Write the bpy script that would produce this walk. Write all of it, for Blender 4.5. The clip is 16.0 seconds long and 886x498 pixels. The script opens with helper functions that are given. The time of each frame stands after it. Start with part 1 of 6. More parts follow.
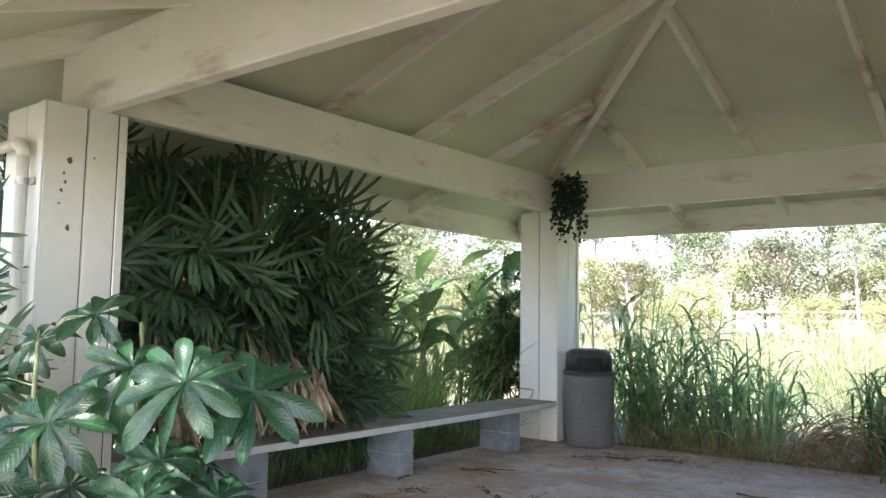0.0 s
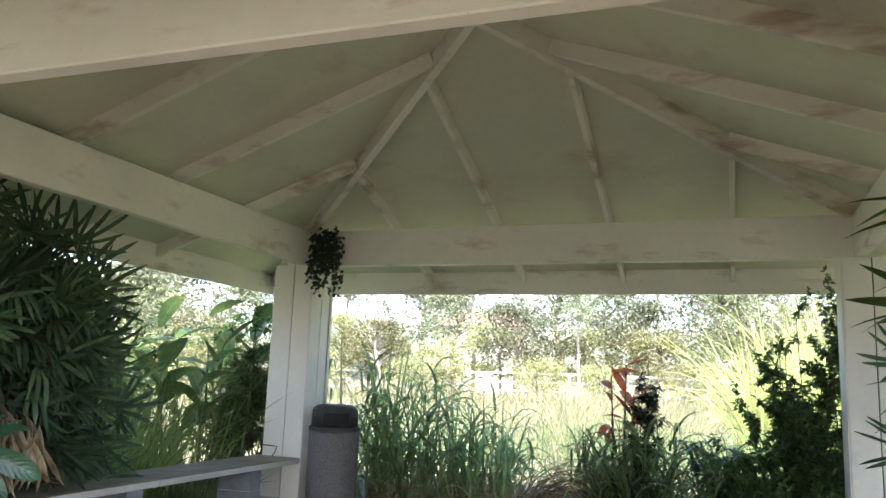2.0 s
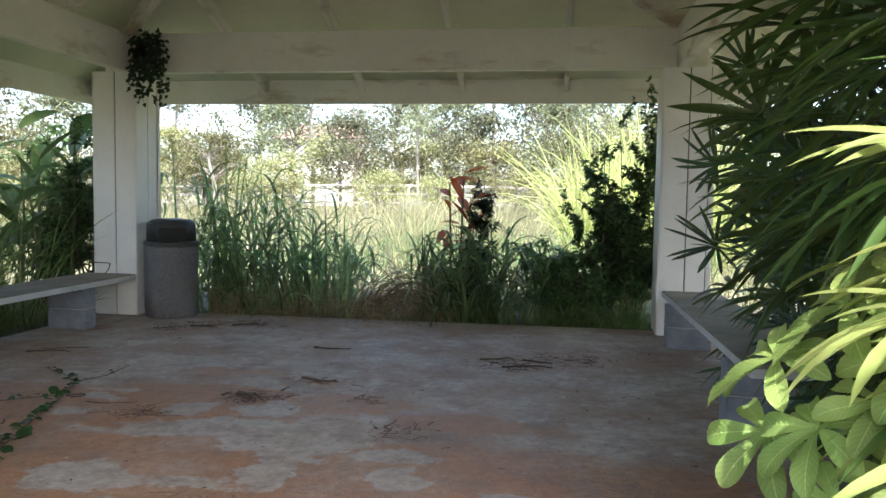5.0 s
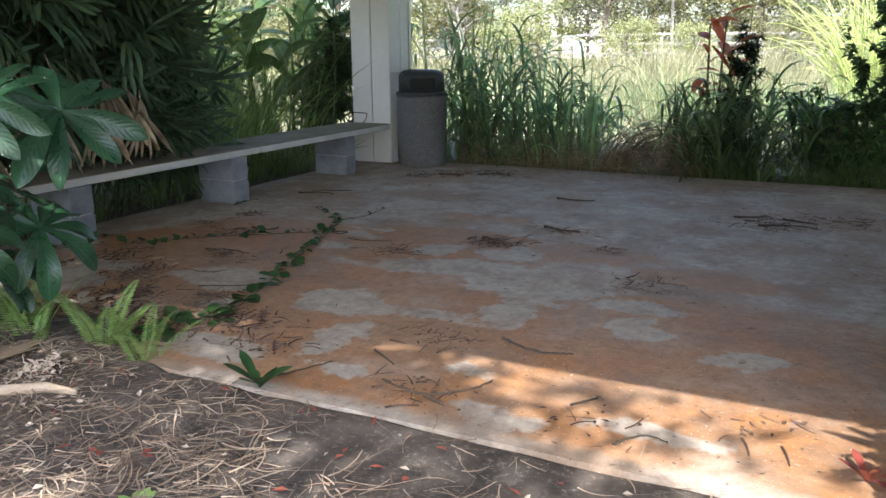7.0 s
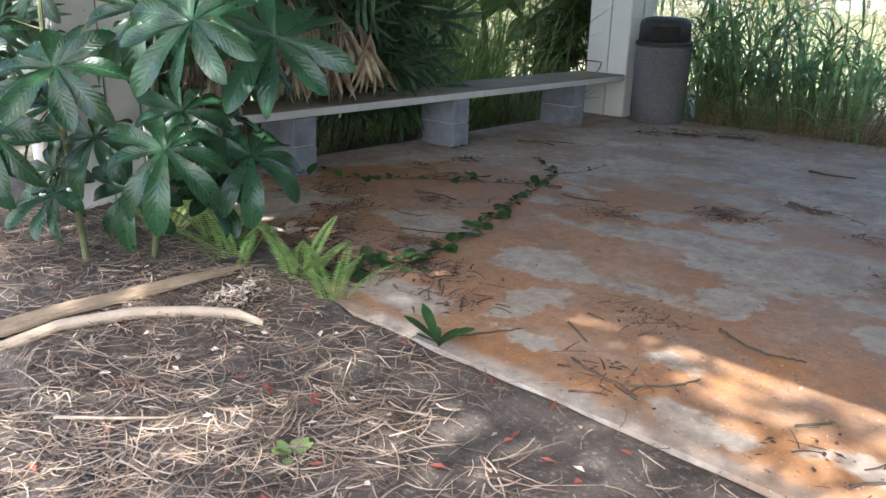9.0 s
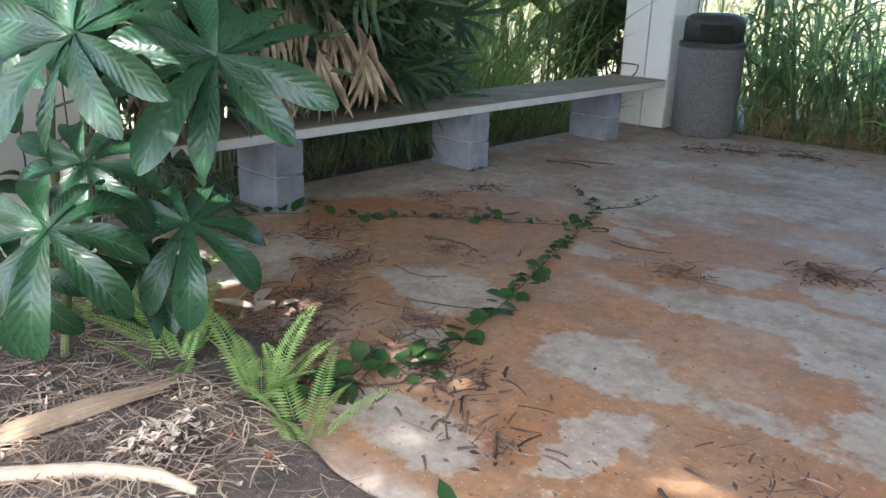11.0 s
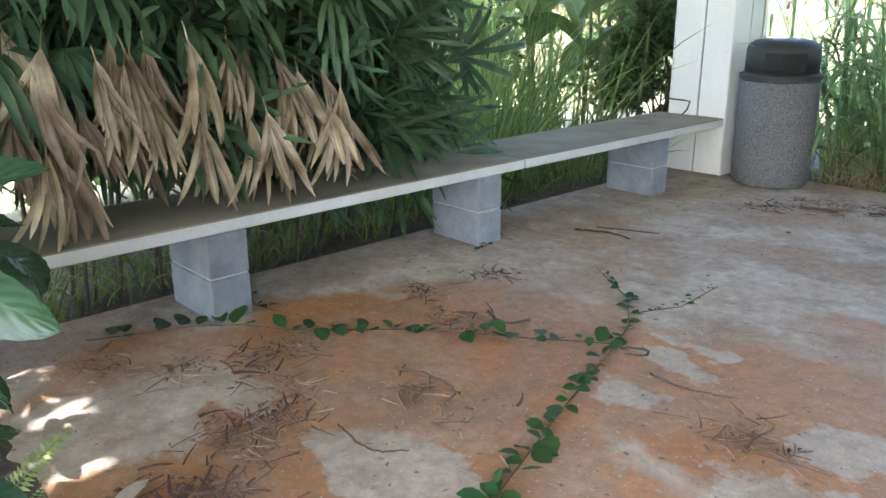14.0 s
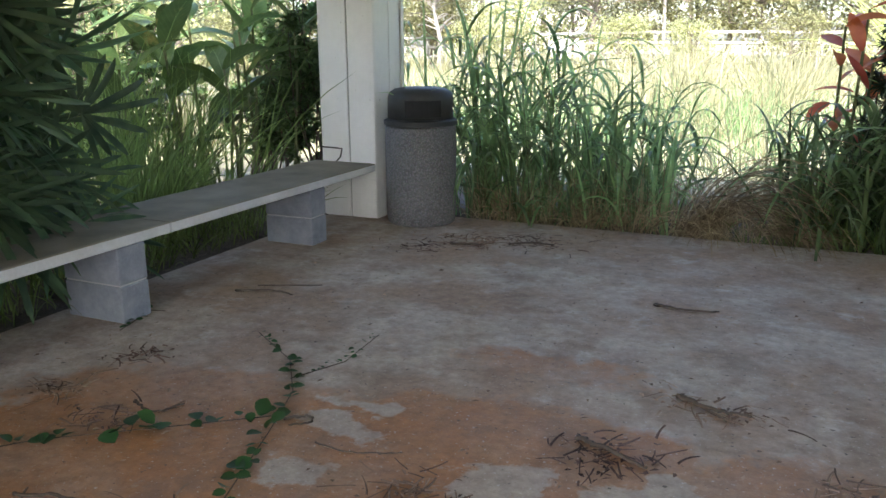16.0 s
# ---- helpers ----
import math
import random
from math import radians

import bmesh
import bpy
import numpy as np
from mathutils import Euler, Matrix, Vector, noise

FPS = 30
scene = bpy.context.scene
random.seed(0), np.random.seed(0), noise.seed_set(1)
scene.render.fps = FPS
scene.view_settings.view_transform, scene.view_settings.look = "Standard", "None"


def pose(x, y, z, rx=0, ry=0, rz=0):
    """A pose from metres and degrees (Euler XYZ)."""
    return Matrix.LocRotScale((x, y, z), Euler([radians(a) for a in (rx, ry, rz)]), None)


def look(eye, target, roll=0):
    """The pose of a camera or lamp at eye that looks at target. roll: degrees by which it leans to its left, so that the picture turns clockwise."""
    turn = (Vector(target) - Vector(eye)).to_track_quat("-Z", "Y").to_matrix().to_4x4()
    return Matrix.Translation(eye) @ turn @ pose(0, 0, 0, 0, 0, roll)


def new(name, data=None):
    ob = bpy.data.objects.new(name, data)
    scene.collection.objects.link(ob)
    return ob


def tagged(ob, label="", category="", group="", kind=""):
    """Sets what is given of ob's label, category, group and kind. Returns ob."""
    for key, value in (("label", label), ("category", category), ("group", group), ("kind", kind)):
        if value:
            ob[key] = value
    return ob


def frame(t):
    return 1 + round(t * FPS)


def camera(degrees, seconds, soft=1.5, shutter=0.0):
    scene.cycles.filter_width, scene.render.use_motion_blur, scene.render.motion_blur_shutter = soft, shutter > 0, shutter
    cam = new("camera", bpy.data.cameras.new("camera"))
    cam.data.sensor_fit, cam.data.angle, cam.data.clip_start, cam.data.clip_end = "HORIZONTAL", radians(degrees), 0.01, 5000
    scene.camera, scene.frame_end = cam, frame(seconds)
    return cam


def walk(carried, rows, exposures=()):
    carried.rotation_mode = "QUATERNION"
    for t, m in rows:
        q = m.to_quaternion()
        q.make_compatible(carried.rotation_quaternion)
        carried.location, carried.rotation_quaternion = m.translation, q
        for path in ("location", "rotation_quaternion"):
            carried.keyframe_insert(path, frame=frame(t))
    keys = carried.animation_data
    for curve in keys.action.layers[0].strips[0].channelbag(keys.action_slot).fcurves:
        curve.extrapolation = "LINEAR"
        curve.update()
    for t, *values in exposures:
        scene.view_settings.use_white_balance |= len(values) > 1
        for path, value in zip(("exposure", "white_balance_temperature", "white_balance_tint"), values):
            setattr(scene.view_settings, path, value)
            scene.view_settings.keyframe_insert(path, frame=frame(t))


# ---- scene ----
cam = camera(59.2, 16.0)

PATH = [
    (0.0, pose(0.769, 0.083, 1.394, 95.01, -0.88, 38.13)),
    (0.5, pose(0.772, 0.074, 1.394, 96.89, -0.97, 37.81)),
    (1.0, pose(0.778, 0.056, 1.392, 98.41, -1.26, 33.89)),
    (1.5, pose(0.777, 0.050, 1.383, 99.22, -1.75, 25.94)),
    (2.0, pose(0.767, 0.053, 1.374, 99.59, -2.22, 19.89)),
    (2.5, pose(0.761, 0.050, 1.369, 99.59, -1.87, 13.40)),
    (3.0, pose(0.757, 0.059, 1.368, 98.72, -2.24, 8.75)),
    (3.5, pose(0.754, 0.067, 1.363, 96.71, -2.29, 5.55)),
    (6.0, pose(0.747, 0.075, 1.336, 80.72, 0.00, 14.67)),
    (6.5, pose(0.747, 0.076, 1.323, 78.95, 0.03, 19.72)),
    (7.0, pose(0.726, 0.135, 1.282, 75.64, 0.35, 25.94)),
    (7.5, pose(0.774, 0.193, 1.280, 74.16, 0.93, 35.10)),
    (8.0, pose(0.774, 0.245, 1.268, 73.23, -0.18, 41.32)),
    (10.5, pose(0.019, 1.007, 1.185, 71.43, -1.72, 43.66)),
    (11.0, pose(-0.186, 1.225, 1.240, 71.33, -1.34, 43.81)),
    (11.5, pose(-0.347, 1.418, 1.259, 71.58, -0.44, 44.71)),
    (12.0, pose(-0.465, 1.668, 1.300, 71.82, 0.27, 48.68)),
    (12.5, pose(-0.533, 1.816, 1.290, 72.18, 1.04, 51.88)),
    (13.0, pose(-0.630, 1.975, 1.296, 72.30, 1.56, 52.89)),
    (13.5, pose(-0.742, 2.108, 1.315, 72.54, 1.46, 51.35)),
    (14.0, pose(-0.779, 2.263, 1.336, 72.42, 0.33, 47.32)),
    (14.5, pose(-0.768, 2.364, 1.360, 72.99, -0.74, 44.11)),
    (15.0, pose(-0.745, 2.422, 1.380, 74.48, -1.02, 35.60)),
    (15.5, pose(-0.712, 2.455, 1.388, 75.06, -0.14, 29.14)),
    (16.0, pose(-0.761, 2.492, 1.378, 75.38, 0.18, 23.72)),
]
EXPOSURES = [(0.0, 2.98, 6250, 12), (2.5, 2.7, 6300, 12), (3.5, 2.6, 6350, 12), (6.0, 2.2, 6250, 11), (8.0, 2.4, 6100, 11), (10.5, 2.88, 6050, 12), (12.0, 3.45, 6000, 9), (13.0, 3.85, 6150, 10), (14.0, 3.8, 6200, 11), (15.0, 3.45, 6250, 11), (15.5, 3.05, 6300, 12), (16.0, 2.8, 6400, 13)]
walk(cam, PATH, EXPOSURES)

# ---- world, sun ----
SUN_AZ, SUN_EL = radians(20), radians(51.7)   # azimuth measured from -y towards +x
world = bpy.data.worlds.new("world")
scene.world = world
world.use_nodes = True
wn = world.node_tree
wn.nodes.clear()
w_out = wn.nodes.new("ShaderNodeOutputWorld")
w_bg = wn.nodes.new("ShaderNodeBackground")
w_sky = wn.nodes.new("ShaderNodeTexSky")
w_sky.sky_type = "NISHITA"
w_sky.sun_disc = False
w_sky.sun_elevation = SUN_EL
w_sky.sun_rotation = math.pi - SUN_AZ
w_sky.air_density, w_sky.dust_density, w_sky.ozone_density = 1.0, 3.0, 1.0
w_bg.inputs[1].default_value = 0.15
wn.links.new(w_sky.outputs[0], w_bg.inputs[0])
wn.links.new(w_bg.outputs[0], w_out.inputs[0])
sun_dir = Vector((math.sin(SUN_AZ) * math.cos(SUN_EL), -math.cos(SUN_AZ) * math.cos(SUN_EL), math.sin(SUN_EL)))
sun = new("sun", bpy.data.lights.new("sun", "SUN"))
sun.data.energy, sun.data.angle, sun.data.color = 2.05, radians(0.6), (1.0, 0.96, 0.90)
sun.matrix_world = look(sun_dir * 30, (0, 0, 0))


# ---- materials ----
class Nodes:
    """Small helper to wire a node material."""

    def __init__(self, name):
        self.m = bpy.data.materials.new(name)
        self.m.use_nodes = True
        self.t = self.m.node_tree
        self.b = self.t.nodes["Principled BSDF"]
        self.out = self.t.nodes["Material Output"]
        self.geo = self.t.nodes.new("ShaderNodeNewGeometry")
        self.pos = self.geo.outputs["Position"]

    def n(self, kind, **kw):
        node = self.t.nodes.new(kind)
        for k, v in kw.items():
            node.inputs[k].default_value = v
        return node

    def link(self, a, b):
        self.t.links.new(a, b)

    def noise(self, scale, detail=4, rough=0.55, stretch=(1, 1, 1), off=(0, 0, 0), src=None):
        mp = self.n("ShaderNodeMapping")
        mp.inputs["Scale"].default_value = stretch
        mp.inputs["Location"].default_value = off
        self.link(src or self.pos, mp.inputs["Vector"])
        tx = self.n("ShaderNodeTexNoise")
        tx.inputs["Scale"].default_value = scale
        tx.inputs["Detail"].default_value = detail
        tx.inputs["Roughness"].default_value = rough
        self.link(mp.outputs[0], tx.inputs["Vector"])
        return tx.outputs[0]

    def ramp(self, fac, lo, hi, a=0.0, b=1.0):
        r = self.n("ShaderNodeMapRange")
        r.inputs["From Min"].default_value, r.inputs["From Max"].default_value = lo, hi
        r.inputs["To Min"].default_value, r.inputs["To Max"].default_value = a, b
        self.link(fac, r.inputs["Value"])
        return r.outputs[0]

    def math(self, op, a, b=None):
        q = self.n("ShaderNodeMath")
        q.operation = op
        for k, v in ((0, a), (1, b)):
            if v is None:
                continue
            if isinstance(v, (int, float)):
                q.inputs[k].default_value = v
            else:
                self.link(v, q.inputs[k])
        return q.outputs[0]

    def mix(self, fac, a, b, mode="MIX"):
        q = self.n("ShaderNodeMix")
        q.data_type = "RGBA"
        q.blend_type = mode
        for sock, v in ((q.inputs[0], fac), (q.inputs[6], a), (q.inputs[7], b)):
            if isinstance(v, (int, float)):
                sock.default_value = v
            elif isinstance(v, tuple):
                sock.default_value = (*v, 1)
            else:
                self.link(v, sock)
        return q.outputs[2]

    def bump(self, height, strength=0.3, dist=0.01):
        q = self.n("ShaderNodeBump")
        q.inputs["Strength"].default_value = strength
        q.inputs["Distance"].default_value = dist
        self.link(height, q.inputs["Height"])
        self.link(q.outputs[0], self.b.inputs["Normal"])

    def color(self, c):
        if isinstance(c, tuple):
            self.b.inputs["Base Color"].default_value = (*c, 1)
        else:
            self.link(c, self.b.inputs["Base Color"])

    def rough(self, r):
        if isinstance(r, (int, float)):
            self.b.inputs["Roughness"].default_value = r
        else:
            self.link(r, self.b.inputs["Roughness"])


def simple(name, c1, c2, scale=6, rough=0.6, bump=0.2, bscale=60, stretch=(1, 1, 1), rnd=0.0, metal=0.0):
    """Two-tone surface with grain and fine relief; rnd: brightness change from object to object."""
    k = Nodes(name)
    base = k.mix(k.ramp(k.noise(scale, 5, 0.6, stretch), 0.3, 0.7), c1, c2)
    grain = k.noise(bscale, 3, 0.6, stretch)
    base = k.mix(0.35, base, k.mix(grain, (0.25, 0.25, 0.25), (1, 1, 1)), "MULTIPLY")
    if rnd:
        oi = k.n("ShaderNodeObjectInfo")
        hsv = k.n("ShaderNodeHueSaturation")
        k.link(k.ramp(oi.outputs["Random"], 0, 1, 1 - rnd, 1 + rnd), hsv.inputs["Value"])
        k.link(base, hsv.inputs["Color"])
        base = hsv.outputs[0]
    k.color(base)
    k.rough(k.ramp(grain, 0, 1, rough - 0.08, min(1, rough + 0.08)))
    k.b.inputs["Metallic"].default_value = metal
    k.bump(grain, bump, 0.004)
    return k.m


def painted(name, base, dirt, amount, gloss=0.5, lo=0.56):
    """White house paint on timber: fine grain, soft grime and a few brown stains."""
    k = Nodes(name)
    c = k.mix(k.ramp(k.noise(1.3, 5), 0.35, 0.7), base, tuple(v * 0.90 for v in base))
    c = k.mix(k.ramp(k.noise(14, 6, 0.7), 0.45, 0.8, 0, 0.35), c, tuple(v * 0.78 for v in base))
    streak = k.ramp(k.noise(1.15, 5, 0.62, (1.0, 1.0, 3.6), (3, 1, 0)), lo, lo + 0.14)
    c = k.mix(k.math("MULTIPLY", streak, amount), c, dirt)
    speck = k.ramp(k.noise(46, 2, 0.5), 0.72, 0.78, 0, 0.5)
    c = k.mix(speck, c, (0.20, 0.16, 0.11))
    k.color(c)
    k.rough(k.ramp(k.noise(9, 3), 0, 1, gloss, gloss + 0.2))
    k.bump(k.noise(70, 4, 0.6), 0.12, 0.003)
    return k.m


def leafy(name, dark, light, vein=0.0, trans=0.35, gloss=0.35, rnd=0.25, tip=None, spec=0.32, rib_mix=0.5):
    """Leaf: blade colour varies over the leaf, between leaves and along it; light shines through."""
    k = Nodes(name)
    c = k.mix(k.ramp(k.noise(7, 3), 0.3, 0.7), dark, light)
    isl = k.ramp(k.geo.outputs["Random Per Island"], 0, 1, 1 - rnd, 1 + rnd)
    oi = k.n("ShaderNodeObjectInfo")
    hsv = k.n("ShaderNodeHueSaturation")
    k.link(k.math("MULTIPLY", isl, k.ramp(oi.outputs["Random"], 0, 1, 1 - rnd, 1 + rnd)), hsv.inputs["Value"])
    k.link(k.ramp(oi.outputs["Random"], 0, 1, 0.485, 0.515), hsv.inputs["Hue"])
    k.link(c, hsv.inputs["Color"])
    c = hsv.outputs[0]
    if tip:
        c = k.mix(k.ramp(k.noise(3.1, 4, 0.7), 0.60, 0.72), c, tip)
    k.color(c)
    k.rough(k.ramp(k.noise(30, 2), 0, 1, gloss, gloss + 0.2))
    if vein:
        uv = k.n("ShaderNodeUVMap")
        wv = k.n("ShaderNodeTexWave")
        wv.inputs["Scale"].default_value = 2.6
        wv.inputs["Distortion"].default_value = 0.4
        sp = k.n("ShaderNodeSeparateXYZ")
        k.link(uv.outputs[0], sp.inputs[0])
        cx_ = k.n("ShaderNodeCombineXYZ")
        # side veins slant forward from the midrib
        side = k.math("ABSOLUTE", k.math("SUBTRACT", sp.outputs[0], 0.5))
        k.link(k.math("SUBTRACT", k.math("MULTIPLY", sp.outputs[1], 1.35), k.math("MULTIPLY", side, 0.55)), cx_.inputs[0])
        k.link(cx_.outputs[0], wv.inputs["Vector"])
        k.bump(wv.outputs["Fac"], vein, 0.006)
        rib = k.ramp(side, 0.0, 0.035, 1, 0)
        pale = tuple(min(1, v * 2.6 + 0.05) for v in light)
        fine = k.math("MULTIPLY", k.math("POWER", wv.outputs["Fac"], 6.0), 0.09)
        k.color(k.mix(k.math("MULTIPLY", rib, rib_mix), k.mix(fine, c, pale), pale))
    k.b.inputs["Specular IOR Level"].default_value = spec
    tr = k.n("ShaderNodeBsdfTranslucent")
    bright = k.n("ShaderNodeHueSaturation")
    bright.inputs["Value"].default_value = 1.45
    bright.inputs["Saturation"].default_value = 0.95
    bright.inputs["Hue"].default_value = 0.48
    k.link(c, bright.inputs["Color"])
    k.link(bright.outputs[0], tr.inputs["Color"])
    ms = k.n("ShaderNodeMixShader")
    ms.inputs[0].default_value = trans
    k.link(k.b.outputs[0], ms.inputs[1])
    k.link(tr.outputs[0], ms.inputs[2])
    k.link(ms.outputs[0], k.out.inputs["Surface"])
    return k.m


def slab_material():
    """Bare concrete with a worn coat of orange paint, flaked off in blots, and dark grime."""
    k = Nodes("painted_concrete_slab")
    warp = k.n("ShaderNodeVectorMath")
    warp.operation = "MULTIPLY_ADD"
    nz = k.n("ShaderNodeTexNoise")
    nz.inputs["Scale"].default_value = 3.4
    nz.inputs["Detail"].default_value = 7
    nz.inputs["Roughness"].default_value = 0.62
    k.link(k.pos, nz.inputs["Vector"])
    k.link(nz.outputs["Color"], warp.inputs[0])
    warp.inputs[1].default_value = (0.62, 0.42, 0)
    sub = k.n("ShaderNodeVectorMath")
    sub.operation = "ADD"
    sub.inputs[1].default_value = (-0.31, -0.21, 0)
    k.link(k.pos, sub.inputs[0])
    k.link(sub.outputs[0], warp.inputs[2])
    sep = k.n("ShaderNodeSeparateXYZ")
    k.link(warp.outputs[0], sep.inputs[0])
    X, Y = sep.outputs[0], sep.outputs[1]

    fine = k.math("SUBTRACT", k.noise(8.5, 6, 0.65), 0.5)
    finer = k.math("SUBTRACT", k.noise(26, 4, 0.65), 0.5)
    ragged = k.math("ADD", k.math("MULTIPLY", fine, 0.9), k.math("MULTIPLY", finer, 0.35))

    def union(items, sharp=0.07, amp=1.0):
        """Ragged-edged blots (x, y, radius x, radius y) as one mask."""
        acc = None
        for x, y, rx, ry in items:
            ax = k.math("DIVIDE", k.math("SUBTRACT", X, x), rx)
            ay = k.math("DIVIDE", k.math("SUBTRACT", Y, y), ry)
            d = k.math("SUBTRACT", 1.0, k.math("SQRT", k.math("ADD", k.math("MULTIPLY", ax, ax), k.math("MULTIPLY", ay, ay))))
            d = k.math("MULTIPLY", d, min(rx, ry) * 4.0)
            acc = d if acc is None else k.math("MAXIMUM", acc, d)
        return k.ramp(k.math("ADD", acc, k.math("MULTIPLY", ragged, amp)), -sharp, sharp)

    paint = union([(-1.0, 2.9, 2.6, 1.25), (-2.9, 3.9, 0.9, 0.75), (-2.6, 4.55, 0.95, 0.5), (-1.55, 4.7, 0.9, 0.55),
                   (0.5, 3.2, 1.7, 1.0), (-0.6, 4.9, 0.45, 0.25), (-3.4, 3.3, 0.5, 0.5), (0.3, 4.6, 0.5, 0.2), (-1.6, 5.6, 0.4, 0.15)], 0.16)
    bare = union([(-1.45, 3.40, 0.33, 0.17), (-2.35, 3.52, 0.34, 0.20), (-1.22, 2.95, 0.14, 0.20), (-1.33, 4.22, 0.36, 0.16), (-0.62, 4.15, 0.42, 0.30),
                  (-0.62, 3.62, 0.17, 0.20), (0.0, 3.95, 0.22, 0.10), (0.02, 3.65, 0.12, 0.15), (0.57, 3.43, 0.16, 0.10), (-0.46, 2.84, 0.10, 0.05),
                  (-1.0, 2.66, 0.14, 0.07), (-3.25, 3.0, 0.30, 0.42), (-3.15, 3.45, 0.24, 0.10), (-2.17, 4.43, 0.10, 0.11), (-2.15, 4.78, 0.16, 0.09),
                  (-2.2, 4.97, 0.16, 0.05), (-1.62, 2.62, 0.26, 0.12), (-1.5, 4.62, 0.18, 0.13), (-1.0, 4.72, 0.20, 0.16), (-2.05, 3.12, 0.12, 0.10),
                  (-0.30, 2.52, 0.16, 0.07), (0.30, 2.62, 0.24, 0.06), (-0.95, 3.42, 0.20, 0.07), (-1.05, 4.35, 0.30, 0.14), (-0.35, 4.35, 0.30, 0.16), (-0.6, 3.85, 0.2, 0.12)], 0.05, 0.42)
    fade = k.ramp(k.noise(1.5, 6, 0.68), 0.36, 0.60, 0.38, 1.0)
    # the coat thins away from the front edge
    sep0 = k.n("ShaderNodeSeparateXYZ")
    k.link(k.pos, sep0.inputs[0])
    flake = k.ramp(k.noise(9, 6, 0.7), 0.60, 0.66)
    mask = k.math("MULTIPLY", k.math("MULTIPLY", paint, fade), k.math("SUBTRACT", 1.0, bare))
    mask = k.math("MULTIPLY", mask, k.math("SUBTRACT", 1.0, k.math("MULTIPLY", flake, 0.55)))
    worn = k.math("ADD", sep0.outputs[1], k.math("MULTIPLY", ragged, 0.16))
    mask = k.math("MULTIPLY", mask, k.ramp(worn, 2.40, 2.46))
    grey = k.mix(k.ramp(k.noise(2.2, 6, 0.6), 0.35, 0.68), (0.40, 0.335, 0.27), (0.50, 0.445, 0.385))
    grey = k.mix(k.ramp(k.noise(1.1, 4, 0.6, (1, 1, 1), (5, 2, 0)), 0.42, 0.58, 0, 0.85), grey, (0.33, 0.225, 0.150))
    grey = k.mix(k.ramp(k.noise(5.5, 6, 0.68, (1, 1, 1), (1, 9, 0)), 0.50, 0.66, 0, 0.55), grey, (0.27, 0.20, 0.145))
    grey = k.mix(k.ramp(k.noise(3.6, 6, 0.7, (1, 1, 1), (7, 3, 0)), 0.56, 0.68, 0, 0.6), grey, (0.56, 0.53, 0.49))
    orange = k.mix(k.ramp(k.noise(2.7, 5), 0.3, 0.7), (0.405, 0.182, 0.058), (0.305, 0.145, 0.056))
    c = k.mix(mask, grey, orange)
    c = k.mix(k.math("MULTIPLY", k.math("MULTIPLY", bare, paint), 0.65), c, (0.43, 0.385, 0.33))
    rim = k.math("MULTIPLY", k.ramp(k.noise(5, 6, 0.7), 0.50, 0.62), 0.25)
    c = k.mix(rim, c, (0.20, 0.13, 0.09))
    c = k.mix(k.ramp(k.noise(1.7, 4, 0.5, (1, 1, 1), (9, 9, 0)), 0.60, 0.70, 0, 0.35), c, (0.15, 0.12, 0.09))
    mott = k.ramp(k.noise(17, 8, 0.78), 0.36, 0.66, 0.64, 1.24)
    gm = k.n("ShaderNodeCombineColor")
    for q in range(3):
        k.link(mott, gm.inputs[q])
    c = k.mix(0.75, c, gm.outputs[0], "MULTIPLY")
    damp = k.ramp(k.noise(2.4, 7, 0.7, (1, 1, 1), (4, 11, 0)), 0.54, 0.64, 0, 0.5)
    c = k.mix(damp, c, (0.19, 0.125, 0.085))
    speck = k.ramp(k.noise(60, 3, 0.6), 0.63, 0.70, 0, 0.6)
    c = k.mix(speck, c, (0.60, 0.57, 0.53))
    dots = k.ramp(k.noise(33, 2, 0.5, (1, 1, 1), (2, 7, 0)), 0.68, 0.72, 0, 0.75)
    c = k.mix(dots, c, (0.06, 0.05, 0.04))
    k.color(c)
    k.rough(k.ramp(mask, 0, 1, 0.72, 0.55))
    hgt = k.math("ADD", k.math("MULTIPLY", mask, 0.5), k.noise(110, 4, 0.7))
    k.bump(hgt, 0.28, 0.004)
    return k.m


def soil_material():
    k = Nodes("soil")
    c = k.mix(k.ramp(k.noise(5, 6, 0.65), 0.35, 0.65), (0.045, 0.036, 0.030), (0.115, 0.092, 0.074))
    c = k.mix(k.ramp(k.noise(40, 4, 0.7), 0.56, 0.66, 0, 0.7), c, (0.22, 0.19, 0.155))
    sep = k.n("ShaderNodeSeparateXYZ")
    k.link(k.pos, sep.inputs[0])
    far = k.math("MAXIMUM", k.ramp(sep.outputs[1], 9.5, 12.0), k.ramp(sep.outputs[0], -5.5, -8.0))
    far = k.math("MAXIMUM", far, k.ramp(sep.outputs[0], 4.0, 7.0))
    meadow = k.mix(k.ramp(k.noise(0.35, 6, 0.65), 0.35, 0.65), (0.19, 0.195, 0.095), (0.31, 0.285, 0.18))
    c = k.mix(far, c, meadow)
    k.color(c)
    k.rough(0.95)
    k.bump(k.noise(55, 5, 0.7), 0.7, 0.015)
    return k.m


